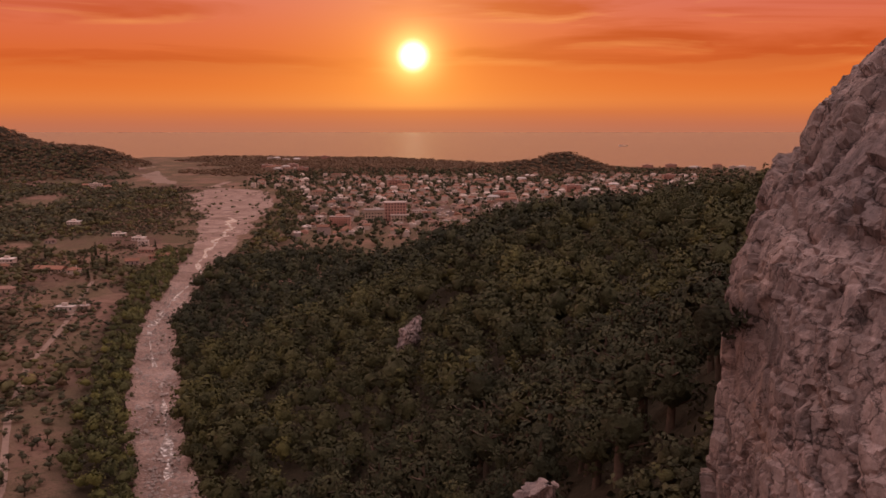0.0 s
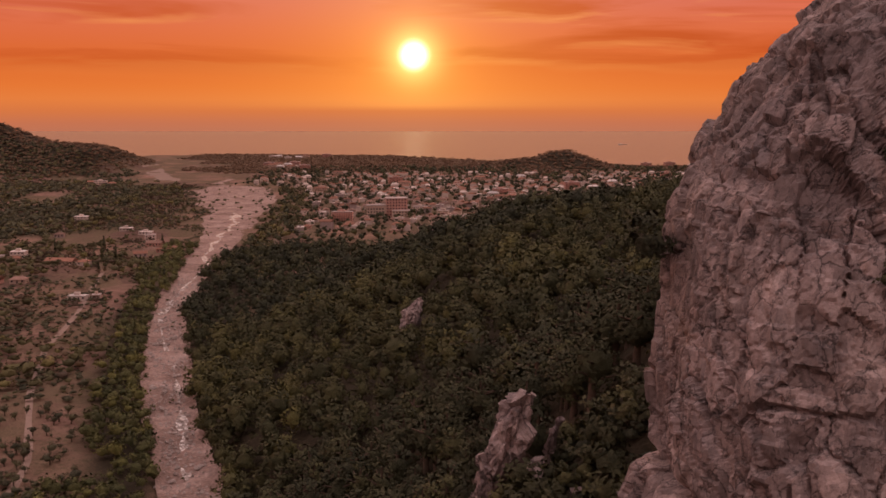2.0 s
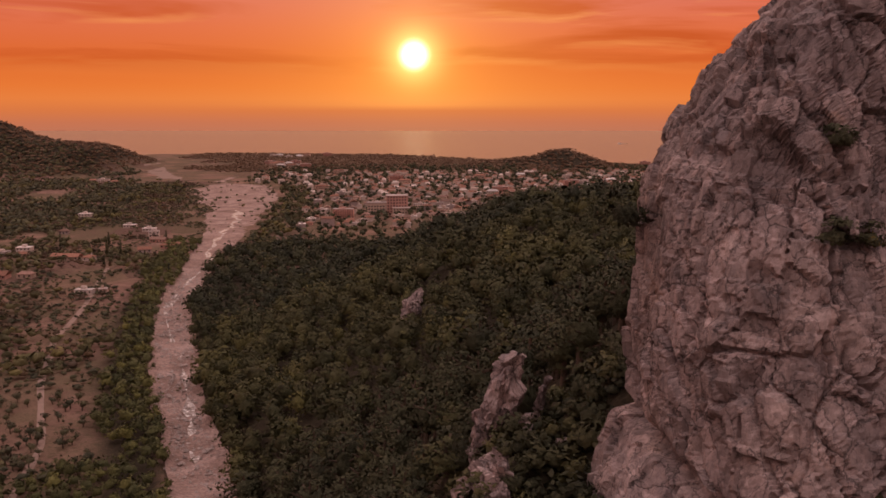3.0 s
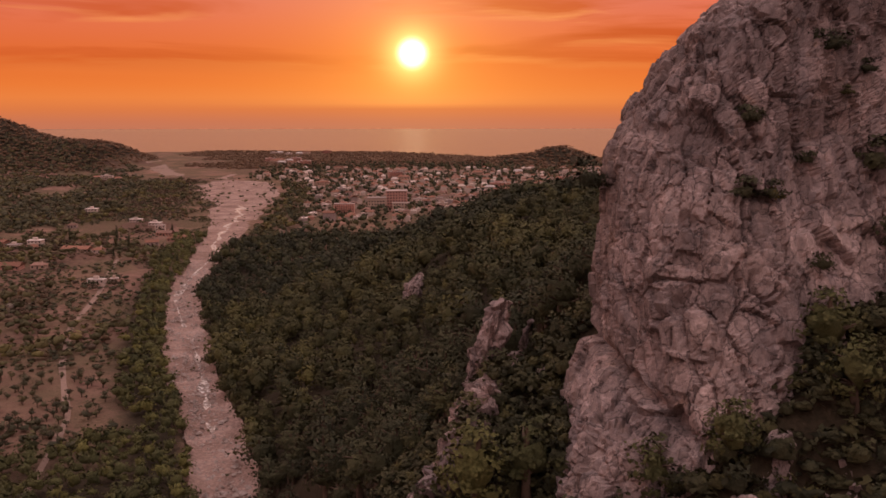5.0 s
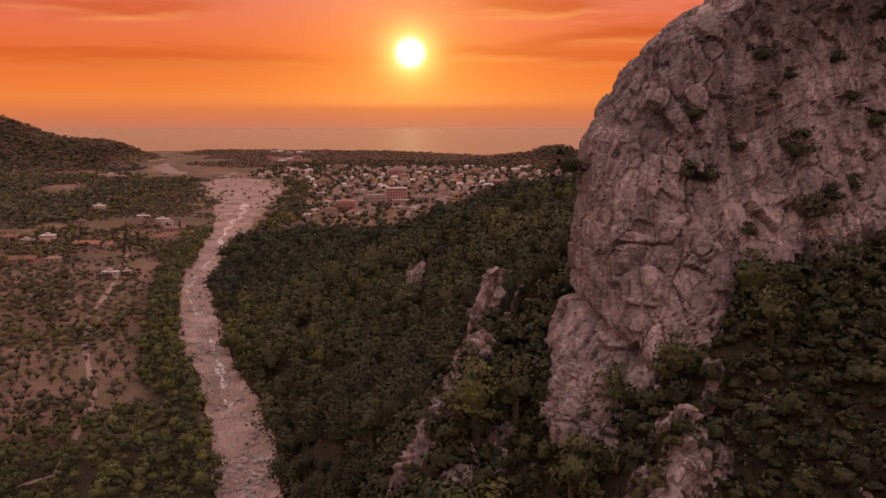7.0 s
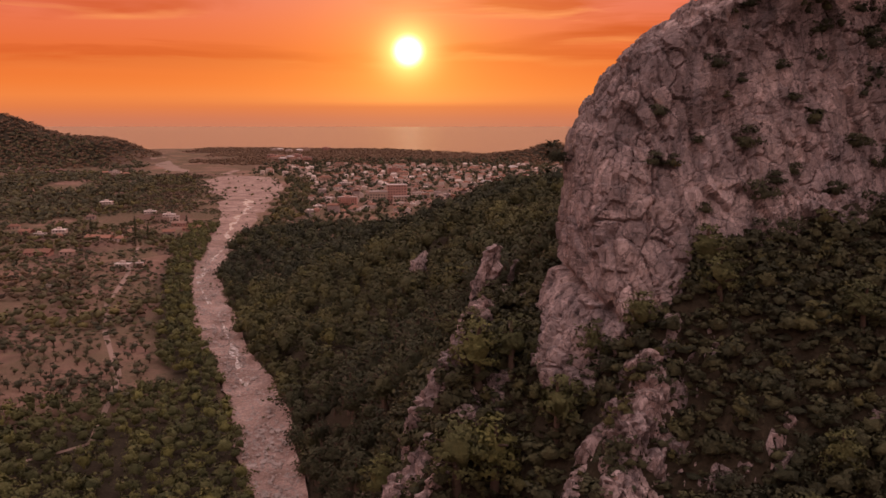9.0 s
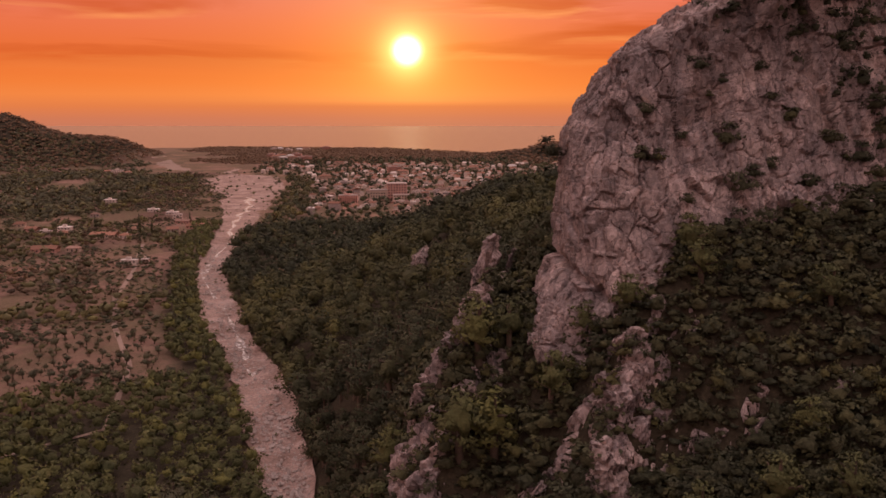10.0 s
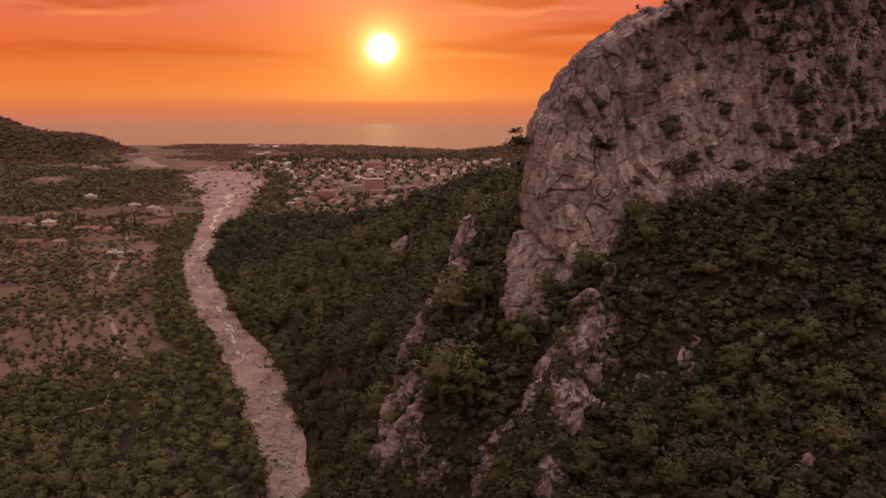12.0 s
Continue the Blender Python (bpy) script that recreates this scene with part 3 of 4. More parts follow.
RIBS = [((26.5, 38), (22.5, 33), 4.2), ((27, 32), (22, 28), 3.2), ((22, 28.5), (15.5, 16), 2.6), ((18, 36.5), (7, 30.5), 2.4), ((15.5, 16), (12, 8), 1.8), ((34.6, 40), (30, 37.5), 1.9), ((37, 25.5), (29, 29), 1.9), ((54, 28.6), (55.5, 30.2), 1.6), ((41, 27.6), (43, 29), 1.5), ((51, 4.6), (56, 5.6), 1.7), ((48, 59.5), (69, 63.5), 4.2)]
GORGE = [((10, 87), (7, 80), 3.2), ((5, 74), (0.5, 58), 2.6), ((0.5, 58), (-6.5, 61), 2.4), ((7, 57), (0.3, 48.4), 2.5), ((-4, 47.8), (-9.5, 50.5), 2.6), ((-1, 36), (-13, 46), 3.2), ((0.3, 48.4), (-4, 42), 2.0)]
rock_patch("rock_rib", RIBS[:5], (0, 38, 2, 46), "pale rock rib running down through the scrub slope", 201)
rock_patch("rock_outcrop", RIBS[5:6], (26, 39, 32, 45), "small pale rock edge among shrubs", 221, 0.9, 0.25, 0.15)
rock_patch("rock_outcrop", RIBS[6:7], (24, 42, 20, 34), "low broken rock patch among scrub", 231, 0.9, 0.25, 0.15)
rock_patch("rock_outcrop", RIBS[7:8], (49, 60, 23, 36), "small pale rock patch among shrubs", 241, 0.9, 0.25, 0.15)
rock_patch("rock_outcrop", RIBS[8:9], (36, 48, 23, 34), "small pale rock patch among shrubs", 245, 0.9, 0.25, 0.15)
rock_patch("rock_outcrop", RIBS[9:10], (45, 62, -1, 11), "pale rock edge among shrubs", 251, 0.9, 0.25, 0.15)
rock_patch("rock_apron", RIBS[10:11], (40, 78, 53, 72), "bare broken rock apron below the cliff", 255, 1.2, 0.28, 0.2)
rock_mass("rock_slab", [(4.2, 88.5, 64), (6.0, 87, 71), (8.6, 85, 79.0)], 3.0, "leaning grey rock slab above the pine wood", 263, 1.0, 0.3, 0.5)
rock_mass("rock_slab", [(8.6, 89, 62), (10.2, 88, 69), (12.2, 86, 76.0)], 2.4, "leaning grey rock slab above the pine wood", 267, 1.0, 0.3, 0.7)
rock_patch("rock_rib", GORGE[1:], (-18, 16, 26, 90), "steep rock rib falling toward the river gorge", 271)
rock_mass("rock_outcrop", [(-15.5, 304, 28), (-11.5, 307, 35.5), (-8.0, 310, 42.5)], 4.0, "grey rock outcrop standing among pines", 281, 1.0, 0.5, 0.6)
# ---- plants ----
RNG = np.random.default_rng(7)
ICO = bmesh.new()
bmesh.ops.create_icosphere(ICO, subdivisions=1, radius=1.0)
ICO_V = np.array([v.co[:] for v in ICO.verts])
ICO_F = np.array([[v.index for v in f.verts] for f in ICO.faces])
ICO.free()
ICO = bmesh.new()
bmesh.ops.create_icosphere(ICO, subdivisions=2, radius=1.0)
FINE_V = np.array([v.co[:] for v in ICO.verts])
FINE_F = np.array([[v.index for v in f.verts] for f in ICO.faces])
ICO.free()


def unit(n, rng):
    v = rng.normal(size=(n, 3))
    return v / np.linalg.norm(v, axis=1, keepdims=True)


def tufts(centres, normals, sizes, rng):
    """Small folded leaf sprays, two triangles each, roughly facing along the normals."""
    n = len(centres)
    nn = normals + 0.9 * unit(n, rng)
    nn /= np.linalg.norm(nn, axis=1, keepdims=True)
    a = np.cross(nn, unit(n, rng))
    a /= np.linalg.norm(a, axis=1, keepdims=True) + 1e-9
    b = np.cross(nn, a)
    s = sizes[:, None]
    k = rng.uniform(0.25, 0.55, (n, 2))
    v = np.stack([centres - a * s * 0.62, centres - b * s * k[:, :1], centres + a * s * 0.62, centres + b * s * k[:, 1:]], 1).reshape(-1, 3)
    i = np.arange(n) * 4
    f = np.concatenate([np.stack([i, i + 1, i + 2], -1), np.stack([i, i + 2, i + 3], -1)])
    return v, f


def lump(rx, ry, rz, seed, amount=0.35, fine=False):
    b = FINE_V if fine else ICO_V
    v = b * (1 + amount * vnoise(b * 1.9 + seed * 3.1, seed))[:, None]
    return v * (rx, ry, rz)


def crown_pads(kind, rng):
    """Centres and radii of the leaf pads of one tree of height 1."""
    pads = []
    if kind == "pine":
        lean = rng.uniform(-0.08, 0.08, 2)
        for h, reach, num in ((0.40, 0.32, 5), (0.56, 0.27, 5), (0.72, 0.18, 4), (0.88, 0.06, 2)):
            a0 = rng.uniform(0, 6.28)
            for q in range(num):
                a = a0 + q * 6.28 / num + rng.uniform(-0.4, 0.4)
                r = reach * rng.uniform(0.6, 1.2)
                pads.append((r * math.cos(a) + lean[0] * h, r * math.sin(a) + lean[1] * h, h + rng.uniform(-0.07, 0.07), rng.uniform(0.11, 0.18), rng.uniform(0.5, 0.75)))
    elif kind == "broad":
        for k in range(8):
            a, h = rng.uniform(0, 6.28), rng.uniform(0.35, 0.85)
            r = 0.34 * math.sqrt(max(0.05, 1 - ((h - 0.55) / 0.42) ** 2)) * rng.uniform(0.5, 1.0)
            pads.append((r * math.cos(a), r * math.sin(a), h, rng.uniform(0.17, 0.26), 0.75))
    elif kind == "far":
        for k in range(4):
            a, h = rng.uniform(0, 6.28), rng.uniform(0.35, 0.75)
            r = rng.uniform(0.15, 0.42)
            pads.append((r * math.cos(a), r * math.sin(a), h, rng.uniform(0.24, 0.38), 0.85))
    elif kind == "cypress":
        for k in range(9):
            h = 0.12 + 0.86 * k / 8
            pads.append((rng.uniform(-0.02, 0.02), rng.uniform(-0.02, 0.02), h, 0.11 * (1 - 0.75 * max(0, h - 0.4) / 0.6), 1.4))
    else:
        for k in range(6):
            a, h = rng.uniform(0, 6.28), rng.uniform(0.15, 0.8)
            r = rng.uniform(0.15, 0.55) * (1 - 0.5 * h)
            pads.append((r * math.cos(a), r * math.sin(a), h, rng.uniform(0.22, 0.36), 0.75))
    return pads


def crown_arrays(kind, leaves, size, seed, fine=False):
    """A crown of loose clumps of leaf sprays round a ragged heart. Corners, faces, tint, and soft outward normals."""
    rng = np.random.default_rng(seed)
    pads = crown_pads(kind, rng)
    mid = np.mean([p[:3] for p in pads], axis=0)
    w, hh = {"pine": (0.2, 0.24), "broad": (0.25, 0.22), "cypress": (0.06, 0.4), "far": (0.32, 0.24), "shrub": (0.27, 0.22)}[kind]
    if fine:
        w, hh = 0.8 * w, 0.8 * hh
    b, f = (FINE_V, FINE_F) if fine else (ICO_V, ICO_F)
    v = lump(w, w, hh, seed, 0.6, fine) + mid - (0, 0, 0.04)
    V, F, T, M, at = [v], [f], [np.full(len(v), 0.3)], [b * (1, 1, 0.8) + (0, 0, 0.2)], len(v)
    per = max(2, leaves // len(pads))
    for x, y, z, r, flat in pads:
        c0 = np.array((x, y, z))
        tint = rng.uniform(0.15, 0.65)
        d = unit(per, rng)
        d[:, 2] = np.where(d[:, 2] < -0.3, -d[:, 2], d[:, 2])
        c = c0 + d * r * rng.uniform(0.45, 1.2, (per, 1)) * (1, 1, flat)
        n = 0.4 * d * (1, 1, 1 / flat) + (c - mid) * (2.6, 2.6, 2.4) + (0, 0, 0.1)
        n /= np.linalg.norm(n, axis=1, keepdims=True)
        v, f = tufts(c, n, size * rng.uniform(0.6, 1.35, per), rng)
        V.append(v), F.append(f + at), T.append(np.repeat(np.clip(tint + rng.uniform(-0.15, 0.15, per), 0, 1), 4)), M.append(np.repeat(n, 4, axis=0))
        at += len(v)
    return np.concatenate(V), np.concatenate(F), np.concatenate(T), np.concatenate(M)


def leafy(name, v, f, t, normals, mat):
    me = mesh_from(name, v, f, mat, True)
    at = me.attributes.new("tip", "FLOAT", "POINT")
    at.data.foreach_set("value", np.asarray(t, np.float32))
    n = normals / (np.linalg.norm(normals, axis=1, keepdims=True) + 1e-9)
    me.normals_split_custom_set_from_vertices(n.tolist())
    return me


def trunk_arrays(height, radius, seed, limbs=5):
    """A tapered, slightly bent trunk with limbs."""
    rng = np.random.default_rng(seed)
    V, F, at = [], [], 0

    def tube(p0, p1, r0, r1, sides=6, rings=4):
        nonlocal at
        t = np.linspace(0, 1, rings)
        c = p0 + (p1 - p0) * t[:, None] + 0.03 * height * np.sin(t * 3.1)[:, None] * rng.uniform(-1, 1, 3) * (1, 1, 0.2)
        d = (p1 - p0) / (np.linalg.norm(p1 - p0) + 1e-9)
        s = np.cross(d, (0.3, 0.9, 0.1))
        s /= np.linalg.norm(s)
        u = np.cross(s, d)
        a = np.linspace(0, 2 * math.pi, sides, endpoint=False)
        r = r0 + (r1 - r0) * t
        v = c[:, None] + r[:, None, None] * (np.cos(a)[None, :, None] * s + np.sin(a)[None, :, None] * u)
        V.append(v.reshape(-1, 3))
        for i in range(rings - 1):
            for j in range(sides):
                q = (at + i * sides + j, at + i * sides + (j + 1) % sides, at + (i + 1) * sides + (j + 1) % sides, at + (i + 1) * sides + j)
                F.append((q[0], q[1], q[2])), F.append((q[0], q[2], q[3]))
        at += rings * sides

    tube(np.array((0, 0, -0.08 * height)), np.array((rng.uniform(-0.03, 0.03) * height, rng.uniform(-0.03, 0.03) * height, 0.9 * height)), radius, radius * 0.25)
    for k in range(limbs):
        a, h = rng.uniform(0, 6.28), rng.uniform(0.3, 0.7) * height
        tube(np.array((0, 0, h)), np.array((math.cos(a) * 0.26 * height, math.sin(a) * 0.26 * height, h + 0.12 * height)), radius * 0.45, radius * 0.12, 4, 3)
    return np.concatenate(V), np.array(F)


def part(name, me, parent, label=""):
    ob = new(name, me)
    ob.parent = parent
    if label:
        tagged(ob, label)
    return ob


def tree_kind(name, kind, height, leaves, tuft, mat, label, category, group, seed, trunk=True, fine=False):
    """One tree at the origin: trunk and crown under an empty at its foot."""
    root = tagged(new(name), label, category, group)
    v, f, t, nrm = crown_arrays(kind, leaves, tuft / height, seed, fine)
    part("crown", leafy("crown", v * height, f, t, nrm, mat), root)
    if trunk:
        v, f = trunk_arrays(height, 0.022 * height + 0.04, seed + 1)
        part("trunk", mesh_from("trunk", v, f, BARK, True), root)
    return root


class Rest:
    """Many like plants joined into one mesh."""

    def __init__(self, kind, leaves, tuft, count, seed):
        self.forms = [crown_arrays(kind, leaves, tuft, seed + i) for i in range(count)]

    def build(self, name, xyz, heights, widths, mat, label, category, rng):
        pick = rng.integers(0, len(self.forms), len(xyz))
        turn = rng.uniform(0, 6.28, len(xyz))
        V, F, T, S, Q, at = [], [], [], [], [], 0
        tone = rng.uniform(0.1, 1.0, len(xyz))
        for k, (v, f, t, nrm) in enumerate(self.forms):
            sel = np.where(pick == k)[0]
            if not len(sel):
                continue
            c, s = np.cos(turn[sel])[:, None], np.sin(turn[sel])[:, None]
            w = (heights[sel] * widths[sel])[:, None]
            x = (v[None, :, 0] * c - v[None, :, 1] * s) * w
            y = (v[None, :, 0] * s + v[None, :, 1] * c) * w
            z = v[None, :, 2] * heights[sel][:, None]
            V.append((np.stack([x, y, z], -1) + xyz[sel][:, None]).reshape(-1, 3))
            F.append((f[None] + (np.arange(len(sel)) * len(v))[:, None, None]).reshape(-1, 3) + at)
            T.append(np.repeat(tone[sel], len(v)))
            S.append(np.tile(t, len(sel)))
            Q.append(np.stack([nrm[None, :, 0] * c - nrm[None, :, 1] * s, nrm[None, :, 0] * s + nrm[None, :, 1] * c, nrm[None, :, 2] + 0 * c], -1).reshape(-1, 3))
            at += len(sel) * len(v)
        me = leafy(name, np.concatenate(V), np.concatenate(F), np.concatenate(S), np.concatenate(Q), mat)
        at = me.attributes.new("tone", "FLOAT", "POINT")
        at.data.foreach_set("value", np.concatenate(T).astype(np.float32))
        return tagged(new(name, me), label, category, kind="stuff")


def scatter(x0, x1, y0, y1, gap, keep, rng):
    """Jittered points on a grid, those for which keep(x, y, z) holds, on the ground."""
    X, Y = np.meshgrid(np.arange(x0, x1, gap), np.arange(y0, y1, gap))
    x = X.ravel() + rng.uniform(-0.48, 0.48, X.size) * gap
    y = Y.ravel() + rng.uniform(-0.48, 0.48, X.size) * gap
    z = land(x, y)
    ok = keep(x, y, z)
    return np.stack([x, y, z], -1)[ok]


def behind_mountain(x, y):
    """Ground that no place on the way can see: in the lee of the cliff."""
    return (x > 26 + 0.36 * (y - 66)) & (y > 70) & (y < 215)


def river_gap(x, y, margin):
    return (x > right_bank(y) + margin) | (x < left_bank(y) - margin)


def cliff_foot(x, y):
    """Inside the rock of the cliff."""
    return ((x > 17 + 0.5 * np.maximum(0, y - 73)) & (x < 60) & (y > 53 + 0.25 * np.abs(x - 30)) & (y < 120)) | ((x > 14) & (x < 27) & (y > 50) & (y < 74))


def plant_all():
    rng = RNG
    # --- pine wood on the hill
    def wood(x, y, z):
        s = x - right_bank(y)
        n = vnoise(np.stack([x * 0.05, y * 0.05, x * 0], -1), 81)
        rock = bar(x, y, (-8, 313), (-4, 298), 3.0) > 0.4
        return (s > 0.0) & ~behind_mountain(x, y) & ~rock & (n > -0.6) & (x < 40 + 0.3 * y) & (y < 640 + 0.3 * np.minimum(x, 0) - 0.9 * np.maximum(x, 0) + 90 * (x < -60))
    pts = scatter(-175, 260, 92, 700, 6.6, wood, rng)
    order = np.argsort(pts[:, 1] + 0.3 * np.abs(pts[:, 0]))
    near, mid, far = pts[order[:90]], pts[order[90:290]], pts[order[290:]]
    words = "dark green pine with layered crown in the hillside wood"
    kinds = [tree_kind("pine_tree", "pine", 1.0, 720, 0.046, PINE, words, "tree", "pines of the hillside wood", 400 + i, True, True) for i in range(5)]
    place_trees(kinds, near, 9.0, 1.6, rng, 1.05)
    kinds = [tree_kind("pine_tree", "pine", 1.0, 420, 0.058, PINE, words, "tree", "pines of the hillside wood", 420 + i) for i in range(5)]
    place_trees(kinds, mid, 9.5, 1.8, rng, 1.05)
    clump = vnoise(far * (0.045, 0.045, 0.0), 83)
    h = np.clip(9.2 + 3.6 * clump + rng.normal(0, 2.0, len(far)), 4.5, 14.5)
    back = far[:, 1] > 430
    Rest("pine", 96, 0.105, 8, 540).build("far_pine_wood", far[back] - (0, 0, 0.4), h[back], rng.uniform(0.95, 1.35, back.sum()), PINE, "pine wood on the crest of the hill above the town", "wood", rng)
    far, h = far[~back], h[~back]
    Rest("pine", 240, 0.07, 14, 500).build("pine_wood", far - (0, 0, 0.4), h, rng.uniform(0.95, 1.35, len(far)), PINE, "dense dark green pine wood covering the hillside", "wood", rng)

    # --- scrub on the spur below the cliff
    def scrub(x, y, z):
        n = vnoise(np.stack([x * 0.11, y * 0.11, x * 0], -1), 85)
        rib = np.max([bar(x, y, a, b, 0.75 * w) for a, b, w in RIBS + GORGE[1:] + [(*GORGE[0][:2], 3.0)]], axis=0)
        return (x - right_bank(y) > 4) & (rib < 0.86 + 0.35 * n) & (bar(x, y, *RIBS[10]) < 0.45) & ~cliff_foot(x, y) & ((y < np.maximum(64, 62 + 0.45 * (x - 68))) | (x < 18 + 0.55 * np.maximum(0, y - 73)))
    pts = scatter(-34, 118, -34, 100, 2.15, scrub, rng)
    pts = pts[~((pts[:, 1] > 92) & (pts[:, 0] < 14))]
    order = np.argsort(np.hypot(pts[:, 0] - 20, pts[:, 1] - 10))
    near, far = pts[order[:280]], pts[order[280:]]
    kinds = [tree_kind("shrub", "shrub", 1.0, 320, 0.085, SHRUB, "rounded dark olive shrub on the stony slope", "shrub", "shrubs of the slope", 600 + i, False, True) for i in range(5)]
    place_trees(kinds, near, 3.2, 0.9, rng, 1.35)
    h = rng.uniform(1.8, 4.2, len(far))
    Rest("shrub", 78, 0.14, 12, 700).build("scrub", far - (0, 0, 0.3), h, rng.uniform(1.0, 1.5, len(far)), SHRUB, "dense dark olive scrub on the slope below the cliff", "scrub", rng)

    # --- low tufts between the shrubs
    def floor(x, y, z):
        return (x - right_bank(y) > 3) & ~cliff_foot(x, y) & (bar(x, y, *RIBS[10]) < 0.6) & ((y < np.maximum(66, 62 + 0.45 * (x - 68))) | (x < 20 + 0.55 * np.maximum(0, y - 73)))
    pts = scatter(-30, 112, -30, 96, 1.95, floor, rng)
    Rest("far", 12, 0.26, 8, 760).build("low_scrub", pts - (0, 0, 0.2), rng.uniform(0.9, 2.1, len(pts)), rng.uniform(1.4, 2.0, len(pts)), SHRUB, "low dark tufts between the shrubs of the slope", "scrub", rng)

    # --- single pines on the spur
    spots = [(14.5, 42.5, 8), (3.7, 55.8, 9), (9, 56.9, 7.5), (0, 42.5, 9.5), (5.5, 43, 9), (39.8, 12.7, 7), (30.2, 13.7, 7.5), (22.5, 17, 7), (60.9, 25.6, 6.5), (56.5, 39.4, 6), (55.8, 4.1, 6.5), (38.4, 45.6, 6), (20.8, 48, 6), (26, 43.5, 5.5), (48.3, 11.1, 6), (47.6, 23.5, 5.5), (60.5, 14.5, 6.5), (37.9, 51, 6.5), (70, 30, 6), (-12, 62, 8), (-15, 53, 8), (66, 8, 6), (78, 22, 6), (10, 22, 6.5), (33, 3, 6), (76, 44, 5.5)]
    kinds = [tree_kind("spur_pine", "pine", 1.0, 1100, 0.042, PINE_LIT, "bright-topped pine standing above the scrub slope", "tree", "pines of the slope", 800 + i, True, True) for i in range(4)]
    for i, (x, y, hh) in enumerate(spots):
        z = float(land(np.array([x]), np.array([y]))[0])
        hh *= 1.3
        copy_scaled(kinds[i % 4], (x, y, z - 0.2), hh, hh * rng.uniform(1.0, 1.25), rng.uniform(0, 360))
    drop(kinds)

    # --- left bank: dense wood near, orchard, gardens further off
    def bank(x, y, z):
        l = left_bank(y) - x
        n = vnoise(np.stack([x * 0.03, y * 0.03, x * 0], -1), 91)
        dense = (y + 0.22 * l + 12 * n < 238)
        hedge = (l < 20 + 10 * n) & (y < 720)
        track = (np.abs(l - 42 - 6 * np.sin(y * 0.03)) < 2.2) & (y > 120)
        return (l > -0.5) & (dense | hedge) & ~track & (x > -420)
    pts = scatter(-260, -20, 95, 720, 5.0, bank, rng)
    order = np.argsort(pts[:, 1] - 0.2 * pts[:, 0])
    near, far = pts[order[:200]], pts[order[200:]]
    kinds = [tree_kind("valley_pine", "pine", 1.0, 300, 0.06, PINE_LIT, "olive green pine on the flat river bank", "tree", "pines of the river bank", 900 + i) for i in range(3)]
    kinds += [tree_kind("bank_tree", "broad", 1.0, 260, 0.06, OLIVE, "grey-green broadleaf tree on the river bank", "tree", "broadleaf trees of the river bank", 930 + i) for i in range(2)]
    place_trees(kinds, near, 7.5, 1.6, rng)
    h = rng.uniform(3.5, 7.5, len(far))
    Rest("broad", 96, 0.11, 8, 950).build("bank_wood", far - (0, 0, 0.3), h, rng.uniform(0.9, 1.35, len(far)), PINE_LIT, "dense green wood along the river bank", "wood", rng)

    # --- orchard of small round trees on bare soil
    def orchard(x, y, z):
        l = left_bank(y) - x
        return (l > 22) & (l < 150) & (y + 0.22 * l > 244) & (y < 400)
    pts = scatter(-330, -90, 225, 400, 5.6, orchard, rng)
    pts = pts[rng.uniform(size=len(pts)) < 0.78]
    kinds = [tree_kind("orchard_tree", "broad", 1.0, 160, 0.085, OLIVE, "small round olive tree on bare pink soil", "tree", "orchard trees", 980 + i) for i in range(4)]
    place_trees(kinds, pts[:280], 3.6, 0.9, rng, 1.15)

    # --- gardens and scrub between the houses
    def garden(x, y, z):
        l = left_bank(y) - x
        n = fbm(np.stack([x * 0.016, y * 0.016, x * 0], -1), 3, 95)
        free = np.min([np.hypot((x - hx) / 1.0, y - hy) for hx, hy, *_ in FARMS], axis=0) > 11
        return (l > 18) & (y > 330) & (z < 30) & free & (n > -0.3 + 0.2 * step(650, 900, y)) & (y < 1380)
    pts = scatter(-760, -110, 330, 1380, 7.0, garden, rng)
    h = rng.uniform(2.0, 7.5, len(pts))
    sel = rng.uniform(size=len(pts)) < 0.42 + 0.3 * np.sign(vnoise(pts * (0.02, 0.02, 0), 93))
    R = Rest("far", 12, 0.28, 10, 1000)
    R.build("garden_trees", pts[sel], h[sel], rng.uniform(0.9, 1.6, sel.sum()), OLIVE, "green garden trees between fields and houses", "trees", rng)
    R.build("bare_orchards", pts[~sel], h[~sel] * 0.7, rng.uniform(1.0, 1.6, (~sel).sum()), BARE, "leafless brown orchard trees between the fields", "trees", rng)

    # --- low scrub over the valley floor
    def low(x, y, z):
        l = left_bank(y) - x
        n = fbm(np.stack([x * 0.03, y * 0.03, x * 0], -1), 3, 99)
        return (l > 14 - 12 * step(700, 800, y)) & (z < 8) & (n > -0.15 + 0.12 * (y < 400)) & (y + 0.22 * l > 240)
    pts = scatter(-440, -85, 225, 1330, 5.2, low, rng)
    Rest("far", 8, 0.3, 8, 1060).build("valley_scrub", pts - (0, 0, 0.2), rng.uniform(1.0, 3.4, len(pts)), rng.uniform(1.3, 2.1, len(pts)), OLIVE, "low dusty scrub on the valley floor", "scrub", rng)

    # --- far woods: headland, belt along the shore, hillock, trees in the town
    def belt(x, y, z):
        n = vnoise(np.stack([x * 0.006, y * 0.006, x * 0], -1), 97)
        shore = (y > 1560 + 120 * n + 0.0 * x) & (y < curve(x, SHORE) - 25) & (x > -500) & (x < 330)
        shore &= ~((x < -400 + 90 * n) & (y < 1850))
        shore |= (y > curve(x, SHORE) - 260) & (y < curve(x, SHORE) - 25) & (x > -590) & (x < 500) & ((x < 200) | (n > 0.0))
        return (shore | ((z > 5) & (x < -450)) | ((z > 4) & (x > 60)))
